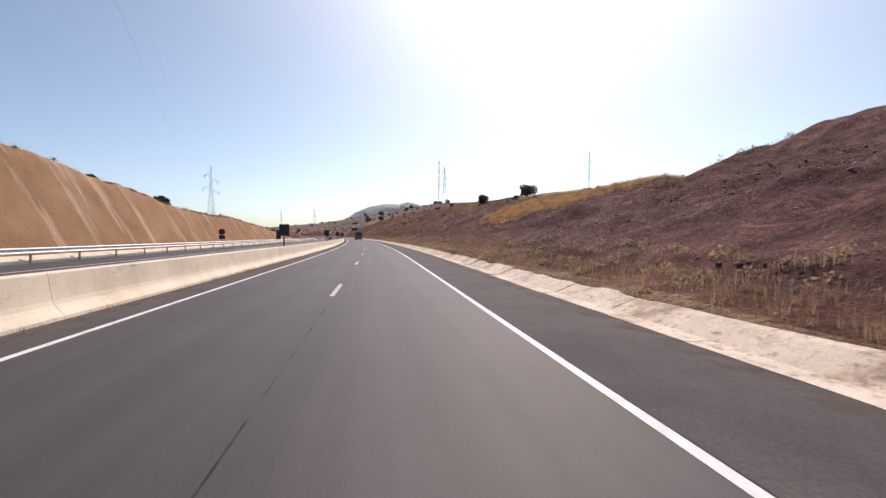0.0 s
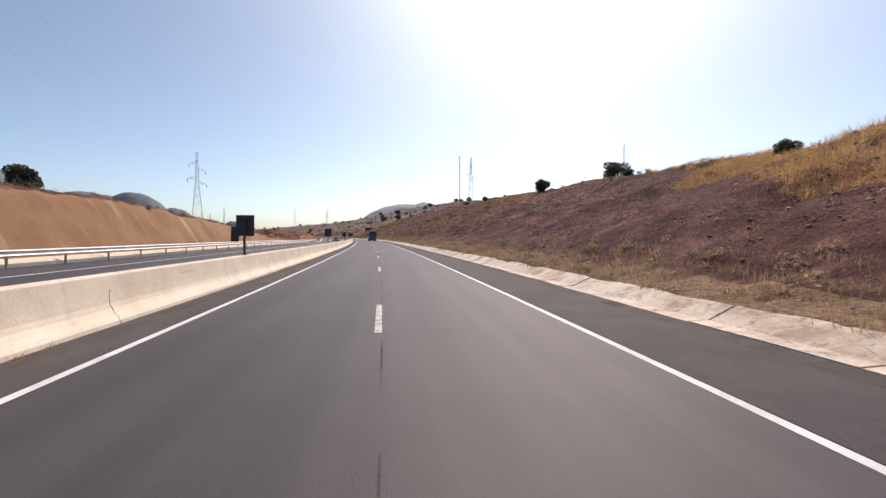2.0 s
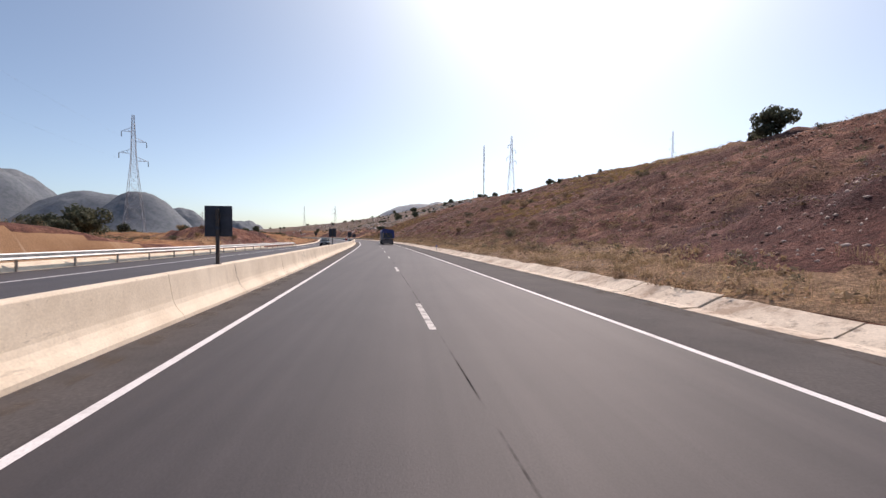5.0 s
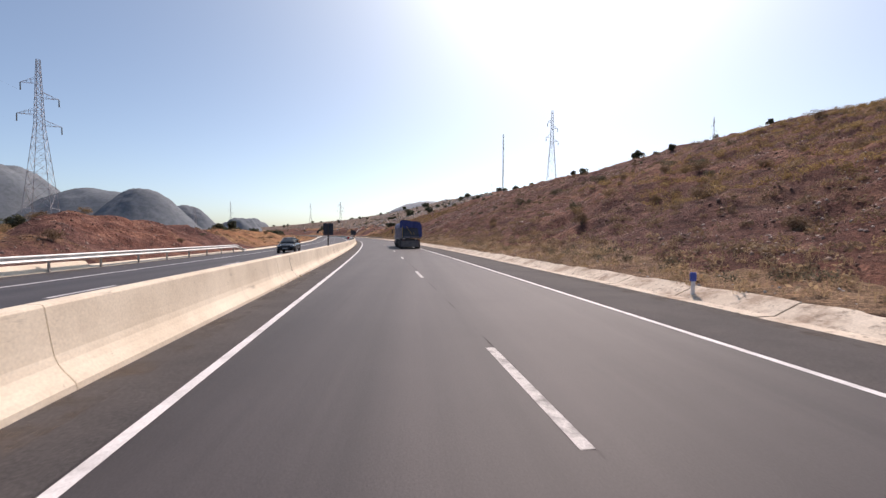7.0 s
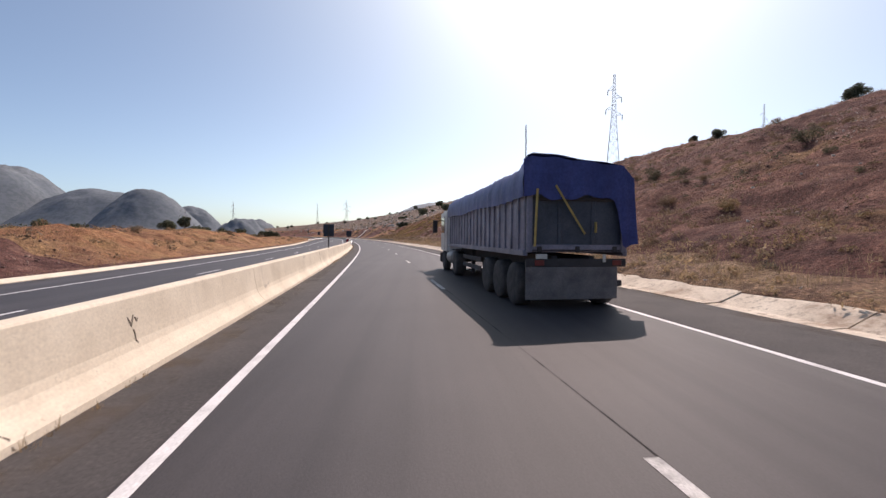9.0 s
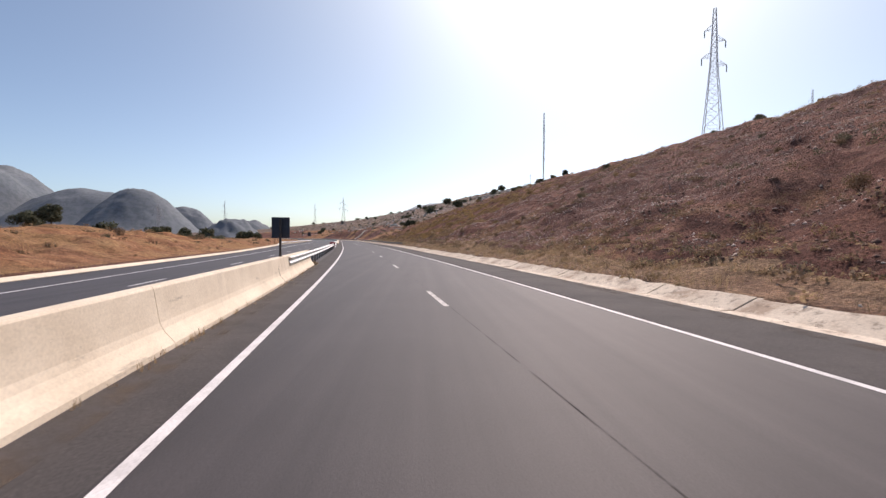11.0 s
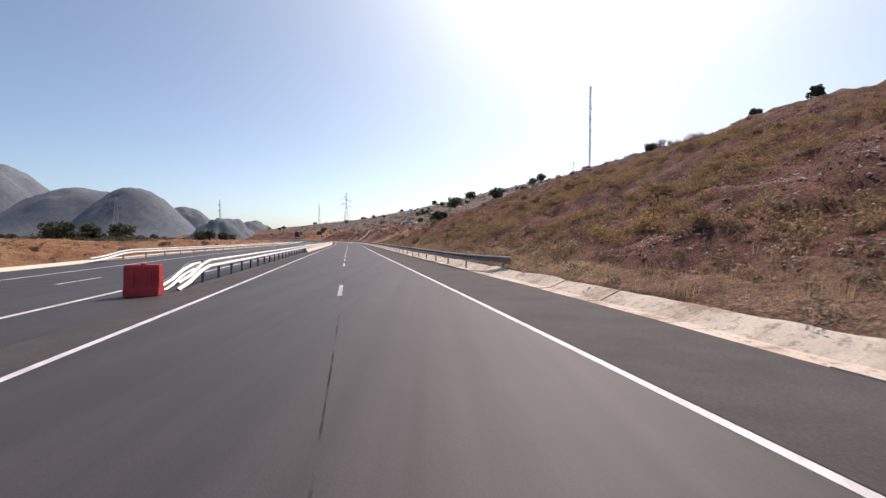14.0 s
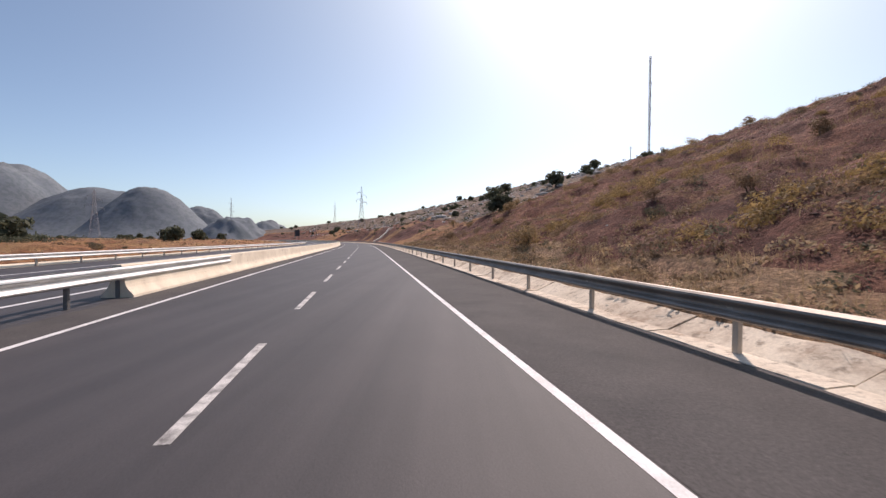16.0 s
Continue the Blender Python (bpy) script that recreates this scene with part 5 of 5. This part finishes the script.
for k in range(250):
    s = random.uniform(150, 425)
    top = 9.6 + (np.interp(s, HILL_S, HILL_H) - 0.75) / 0.39
    o = random.uniform(10.5, top + 3)
    lush = s > 285
    j = random.choice((2, 3, 2, 3, 4, 5, 0)) if lush else random.choice((0, 1, 4, 5, 4, 5, 2))
    again(kinds[j], s, o, random.choice((0.45, 0.6, 0.75, 0.9, 1.15, 1.5 if lush else 0.8)) * (0.6 if 262 < s < 308 else 1.0))
for k in range(40):
    s = random.uniform(-5, 150)
    top = 9.6 + (np.interp(s, HILL_S, HILL_H) - 0.75) / 0.37
    again(kinds[random.choice((4, 5, 0, 2))], s, top - random.uniform(-2.5, 3.5), random.uniform(0.35, 0.8))
for s, o, k in ((216, 34, 2.0), (222, 30, 1.6), (240, 30, 1.8), (205, 38, 1.5), (190, 30, 1.4)):
    again(kinds[1], s, o, k)
for k in range(46):
    s = random.uniform(160, 420)
    o = -random.uniform(23.5, 42)
    again(kinds[random.choice((0, 1, 4, 5, 2))], s, o, random.uniform(0.5, 1.4))


# grass tufts and brush, too many to count
def tufts(name, label, mat, places, blades, tall, wide, level=None):
    """Bunches of bent blades at rows of (s, o, size)."""
    s, o, k = (np.repeat(c, blades) for c in np.asarray(places).T)
    n = len(s)
    base = ground_place(s, o) if level is None else at(s, o, level)
    base[:, 2] -= 0.03
    a = rng.uniform(0, 2 * np.pi, n)
    r = rng.uniform(0, 0.5, n) * wide * k
    root = base + np.stack([np.cos(a) * r, np.sin(a) * r, 0 * a], -1)
    lean = a + rng.normal(0, 0.6, n)
    h = tall * k * rng.uniform(0.5, 1.15, n)
    out = np.stack([np.cos(lean), np.sin(lean), 0 * lean], -1) * (h * rng.uniform(0.15, 0.65, n))[:, None]
    side = np.stack([-np.sin(lean), np.cos(lean), 0 * lean], -1) * (0.002 + 0.0042 * k * rng.uniform(0.5, 1.2, n))[:, None]
    mid = root + out * 0.4 + np.stack([0 * h, 0 * h, h * 0.6], -1)
    tip = root + out + np.stack([0 * h, 0 * h, h], -1)
    v = np.stack([root - side, root + side, mid + side * 0.7, mid - side * 0.7, tip], 1).reshape(-1, 3)
    q = np.arange(n) * 5
    f = np.concatenate([np.stack([q, q + 1, q + 2], -1), np.stack([q, q + 2, q + 3], -1), np.stack([q + 3, q + 2, q + 4], -1)])
    return tagged(mesh(name, v, f, mat), label, "grass", kind="stuff")


def scatter(count, s0, s1, o0, o1, size, keep=None):
    s = rng.uniform(s0, s1, count)
    o = rng.uniform(o0, o1, count)
    k = rng.uniform(size[0], size[1], count)
    if keep is not None:
        m = keep(s, o)
        s, o, k = s[m], o[m], k[m]
    return np.stack([s, o, k], -1)


verge = scatter(5600, -8, 430, 7.12, 11.0, (0.5, 1.2), lambda s, o: (o > 7.12 + channel_shift(s)) & (wave(s, o * 3, 5, 41) > -0.35))
tufts("dry_verge_grass", "dry straw-coloured grass along the top of the channel", M_STRAW, verge, 17, 0.33, 1.1)
slope = scatter(9000, -8, 430, 10.5, 62, (0.5, 1.3), lambda s, o: (o < crest_o(s) + 7) & (wave(s, o, 9, 42) + 0.5 * wave(s, o, 3, 43) > np.where(s > 140, -0.1, 0.55)))
tufts("dry_slope_grass", "thin dry grass on the stony bank", M_STRAW, slope, 8, 0.24, 0.8)
gold = scatter(26000, 38, 114, 14, 52, (0.6, 1.5), golden)
tufts("golden_grass", "golden dry grass on the crest of the bank", M_GOLD, gold, 9, 0.45, 0.8)
brush = scatter(2400, 304, 425, 10.5, 40, (0.7, 1.7), lambda s, o: wave(s, o, 8, 45) + 0.4 * wave(s, o, 3, 46) > 0.05)
tufts("yellow_brush", "yellowing wiry brush over the bank", M_OLIVE, brush, 26, 0.36, 1.1)
crest = scatter(4200, 95, 430, 30, 66, (0.5, 1.2), lambda s, o: abs(o - crest_o(s)) < 3.5)
tufts("crest_grass", "dry grass and brush along the skyline of the bank", M_STRAW, crest, 12, 0.35, 0.7)
field = scatter(7000, 160, 520, -75, -19.2, (0.6, 1.5), lambda s, o: (wave(s, o, 12, 47) > -0.5) & ((s > 225) | ((o < -35 - 0.68 * (s - 196)) & (o < -23))))
tufts("field_grass", "dry orange-brown grass over the fields", M_GOLD, field, 6, 0.45, 0.8)
foot = scatter(1600, -8, 340, -21.5, -18.6, (0.4, 0.9))
tufts("ditch_grass", "dry weeds along the far gutter", M_STRAW, foot, 9, 0.35, 0.5)
top = scatter(2200, 20, 160, -44, -25, (0.5, 1.2), lambda s, o: o < -21.6 - np.interp(s, CUT_S, CUT_H) / 1.8 + 0.3)
tufts("cut_top_grass", "dry grass and weeds along the top of the clay cut", M_STRAW, top, 6, 0.55, 0.6)


weeds = scatter(900, -8, 262, -4.69, -4.60, (0.4, 1.1), lambda s, o: wave(s, 0 * s, 6, 84) + 0.5 * wave(s, 0 * s, 1.5, 85) > 0.25)
tufts("barrier_weeds", "small dry weeds along the foot of the median barrier", M_STRAW, weeds, 9, 0.13, 0.16, 0.02)


def low_brush(name, label, mat, places, leaves, leaf):
    """Low rounded clumps of twigs and leaves at rows of (s, o, size)."""
    s, o, k = (np.repeat(c, leaves) for c in np.asarray(places).T)
    n = len(s)
    c = ground_place(s, o)
    d = rng.normal(size=(n, 3))
    d /= np.linalg.norm(d, axis=1)[:, None]
    d[:, 2] = np.abs(d[:, 2])
    p = c + d * (k * 0.5 * rng.uniform(0.25, 1.05, n) ** 0.6)[:, None] * (1, 1, 0.85)
    a, b = across(d)
    w = (leaf * (0.4 + k) * rng.uniform(0.5, 1.4, n))[:, None]
    v = np.stack([p - a * w, p + b * w * 0.45, p + a * w, p - b * w * 0.45], 1).reshape(-1, 3)
    f = np.arange(n * 4).reshape(-1, 4)
    return tagged(mesh(name, v, f, mat), label, "brush", kind="stuff")


def on_bank(s, o):
    return (o < crest_o(s) + 3) & (s > 0)


low_brush("brown_brush", "low dry brown brush scattered over the bank", M_DRYBUSH, scatter(8600, -8, 430, 10.2, 56, (0.35, 1.05), lambda s, o: on_bank(s, o) & (wave(s, o, 11, 61) + 0.5 * wave(s, o, 4, 62) > np.where((s > 262) & (s < 308), 0.25, np.where(s > 140, -0.2, 0.12)))), 27, 0.05)
low_brush("grey_brush", "low grey-green brush scattered over the bank", M_SHRUB, scatter(2200, 100, 430, 10.2, 60, (0.3, 1.1), lambda s, o: on_bank(s, o) & (wave(s, o, 13, 63) > 0.0)), 56, 0.05)
low_brush("yellow_low_brush", "yellowing low brush over the bank", M_OLIVE, scatter(4600, 150, 430, 10.2, 52, (0.4, 1.1), lambda s, o: on_bank(s, o) & (wave(s, o, 12, 64) + 0.4 * wave(s, o, 4, 67) > np.where((s > 260) & (s < 308), 0.75, np.where((s > 172) & (s < 196) & (o > 20), -0.1, 0.4)))), 80, 0.042)
low_brush("ochre_bushes", "ochre-yellow rounded bushes on the bank above the rail", M_OCHRE, scatter(950, 312, 392, 11, 38, (0.7, 1.8), lambda s, o: (wave(s, o, 9, 68) + 0.4 * wave(s, o, 4, 73) > -0.02) & (s > 316 + 0.4 * (o - 11))), 280, 0.034)
low_brush("khaki_bushes", "dull khaki rounded bushes over the stony bank", M_OLIVE, scatter(1150, 302, 352, 12, 48, (0.6, 1.5), lambda s, o: on_bank(s, o) & (wave(s, o, 6, 71) > -0.05)), 180, 0.038)
low_brush("tan_bushes", "tan rounded dry bushes over the stony bank", M_DRYBUSH, scatter(2400, 20, 300, 12, 46, (0.4, 1.2), lambda s, o: on_bank(s, o) & (wave(s, o, 7, 72) > np.where((s > 150) & (s < 265), 0, 0.35))), 74, 0.048)
low_brush("foot_brush", "low brown brush along the foot of the bank", M_DRYBUSH, scatter(900, 130, 425, 8.4, 15, (0.4, 1.2), lambda s, o: o > 8.3 + channel_shift(s)), 60, 0.055)
low_brush("thicket", "dark green thicket beyond the far shoulder", M_TREE, scatter(230, 398, 446, -80, -46, (1.6, 3.8), lambda s, o: abs((o + 47) + (s - 408) * 0.68) < 9), 130, 0.07)
low_brush("ochre_low_brush", "ochre and rust-coloured dry brush high on the bank", M_OCHRE, scatter(2600, 158, 214, 17, 52, (0.4, 1.3), lambda s, o: on_bank(s, o) & (wave(s, o, 8, 91) + 0.4 * wave(s, o, 3, 92) > np.interp(s, (158, 168, 200, 214), (0.5, -0.1, -0.1, 0.5)))), 70, 0.045)
low_brush("golden_low_brush", "golden dry brush on the grassy crest", M_GOLD, scatter(3000, 38, 114, 14, 52, (0.4, 1.2), golden), 38, 0.055)
low_brush("verge_brush", "soft dry weeds leaning over the channel", M_STRAW, scatter(2900, -8, 430, 7.05, 11.6, (0.3, 0.9), lambda s, o: (o > 7.1 + channel_shift(s)) & (wave(s, o * 3, 6, 65) > -0.5)), 32, 0.06)
low_brush("verge_green_brush", "greyish weeds along the foot of the bank", M_SHRUB, scatter(240, 60, 430, 7.8, 10.8, (0.4, 1.0)), 110, 0.036)
low_brush("channel_weeds", "brown weeds hanging over the edge of the channel", M_DRYBUSH, scatter(420, 20, 430, 6.95, 7.5, (0.3, 0.85), lambda s, o: (wave(s, o * 0, 9, 80) > -0.1) & (rng.uniform(size=len(s)) > 0.2 * channel_shift(s))), 150, 0.03)
low_brush("field_brush", "orange-brown brush in the fields", M_DRYBUSH, scatter(2600, 165, 560, -110, -22.5, (0.4, 1.6), lambda s, o: (s > 225) | (o < -36 - 0.68 * (s - 196))), 18, 0.095)
low_brush("cut_top_brush", "dark weeds along the top of the clay cut", M_SHRUB, scatter(260, 15, 165, -36, -24, (0.4, 1.1), lambda s, o: o < -21.6 - np.interp(s, CUT_S, CUT_H) / 1.8 - 0.2), 50, 0.07)
low_brush("field_scrub", "dark green scrub scattered over the fields", M_TREE, scatter(420, 330, 700, -230, -62, (1.0, 3.2), lambda s, o: wave(s, o, 40, 69) > 0), 60, 0.08)
low_brush("valley_scrub", "dark olive thickets along the far edge of the field", M_TREE, scatter(420, 235, 400, -240, -115, (6.0, 13.0), lambda s, o: wave(s, o, 45, 93) + 0.5 * wave(s, o, 18, 94) > -0.6), 150, 0.045)
low_brush("plain_scrub", "dark grey-green scrub and trees over the plain below the hills", M_TREE, scatter(900, 300, 1100, -460, -90, (2.0, 5.0), lambda s, o: wave(s, o, 60, 78) + 0.4 * wave(s, o, 20, 79) > -0.15), 44, 0.075)
low_brush("far_brush", "dark scrub over the far hill", M_TREE, scatter(2900, 425, 800, 14, 190, (0.6, 2.4), lambda s, o: wave(s, o, 17, 74) > -0.45), 26, 0.11)


# ---- stones ----
def stone_material():
    m, n, l, p = material("red_brown_stone")
    g = n.new("ShaderNodeNewGeometry")
    c = ramp(n, l, g.outputs["Random Per Island"], [(0.0, (0.085, 0.046, 0.038)), (0.6, (0.22, 0.13, 0.098)), (1.0, (0.42, 0.31, 0.25))])
    c = mix(n, l, 1.0, c, ramp(n, l, noise_node(n, l, 12, 4), [(0.3, (0.8, 0.8, 0.8)), (0.7, (1.15, 1.15, 1.15))]), "MULTIPLY")
    l.new(c, p.inputs["Base Color"])
    p.inputs["Roughness"].default_value = 0.92
    return m


M_STONE = stone_material()
M_SCREE = surface("pale_brown_stone", (0.42, 0.31, 0.26), (0.82, 0.70, 0.61), 1.1, 0.9, 8, 0.3, 0.02)
M_PALE = surface("pale_limestone", (0.40, 0.38, 0.35), (0.62, 0.60, 0.56), 0.8, 0.9, 6, 0.3, 0.03)
PHI = (1 + 5**0.5) / 2
ICO_V = np.array([(-1, PHI, 0), (1, PHI, 0), (-1, -PHI, 0), (1, -PHI, 0), (0, -1, PHI), (0, 1, PHI), (0, -1, -PHI), (0, 1, -PHI), (PHI, 0, -1), (PHI, 0, 1), (-PHI, 0, -1), (-PHI, 0, 1)]) / 1.9
ICO_F = np.array([(0, 11, 5), (0, 5, 1), (0, 1, 7), (0, 7, 10), (0, 10, 11), (1, 5, 9), (5, 11, 4), (11, 10, 2), (10, 7, 6), (7, 1, 8), (3, 9, 4), (3, 4, 2), (3, 2, 6), (3, 6, 8), (3, 8, 9), (4, 9, 5), (2, 4, 11), (6, 2, 10), (8, 6, 7), (9, 8, 1)])


OCT_V = np.array([(1, 0, 0), (0, 1, 0), (-1, 0, 0), (0, -1, 0), (0, 0, 1), (0, 0, -1)]) * 1.05
OCT_F = np.array([(0, 1, 4), (1, 2, 4), (2, 3, 4), (3, 0, 4), (1, 0, 5), (2, 1, 5), (3, 2, 5), (0, 3, 5)])


def stones(name, label, mat, places, flat=0.85, form=(ICO_V, ICO_F)):
    s, o, k = np.asarray(places).T
    fv, ff = form
    n = len(s)
    c = ground_place(s, o)
    v = fv[None] * rng.uniform(0.55, 1.25, (n, len(fv), 1)) * (k[:, None] * rng.uniform(0.6, 1.4, (n, 3)))[:, None] * (1, 1, flat)
    a = rng.uniform(0, 6.28, n)
    x = v[..., 0] * np.cos(a)[:, None] - v[..., 1] * np.sin(a)[:, None]
    y = v[..., 0] * np.sin(a)[:, None] + v[..., 1] * np.cos(a)[:, None]
    v = np.stack([x, y, v[..., 2]], -1) + c[:, None]
    f = (ff[None] + len(fv) * np.arange(n)[:, None, None]).reshape(-1, 3)
    return tagged(mesh(name, v.reshape(-1, 3), f, mat), label, "stones", kind="stuff")


rubble = scatter(42000, -8, 430, 10, 50, (0.03, 0.12), lambda s, o: (o < crest_o(s)) & (wave(s, o, 14, 48) + 0.6 * wave(s, o, 4, 49) > -0.15))
stones("bank_rubble", "purplish-brown rubble strewn over the bank", M_STONE, rubble, form=(OCT_V, OCT_F))
blocks = scatter(900, 100, 430, 11, 54, (0.06, 0.15), lambda s, o: (o < crest_o(s)) & (wave(s, o, 10, 50) > 0.1))
stones("bank_blocks", "broken stone blocks on the bank", M_STONE, blocks)
light = scatter(2200, -8, 430, 10.5, 50, (0.025, 0.085), lambda s, o: (o < crest_o(s)) & (wave(s, o, 7, 51) > 0.45))
stones("pale_stones", "pale stones catching light on the bank", M_PALE, light)
outcrop = scatter(2600, 425, 760, 20, 180, (0.4, 1.5), lambda s, o: wave(s, o, 22, 52) + 0.5 * wave(s, o, 8, 75) > 0.05)
stones("limestone_outcrop", "pale limestone outcrops on the far hill", M_PALE, outcrop, 0.5)
mound = scatter(1500, 165, 232, -40, -22.5, (0.04, 0.14))
stones("mound_rubble", "red-brown clods on the spoil mound", M_STONE, mound)
scree = scatter(26000, 40, 318, 10.4, 50, (0.035, 0.115), lambda s, o: (o < crest_o(s) - 1) & (wave(s, o, 11, 76) + 0.5 * wave(s, o, 4, 77) > np.where(s > 258, -0.35, np.where(s < 135, 0.62, 0.45))))
scree = np.concatenate([scree, scatter(15000, 256, 316, 10.6, 48, (0.03, 0.085), lambda s, o: (o < crest_o(s) - 1) & (wave(s, o, 8, 82) + 0.4 * wave(s, o, 3, 83) > -0.3))])
stones("bank_scree", "loose angular pale-brown stones scattered down the bank", M_SCREE, scree, 0.7, (OCT_V, OCT_F))
verge_stones = scatter(900, -8, 430, 7.1, 8.5, (0.015, 0.05), lambda s, o: o > 7.15 + channel_shift(s))
stones("verge_gravel", "loose gravel washed onto the channel", M_PALE, verge_stones)
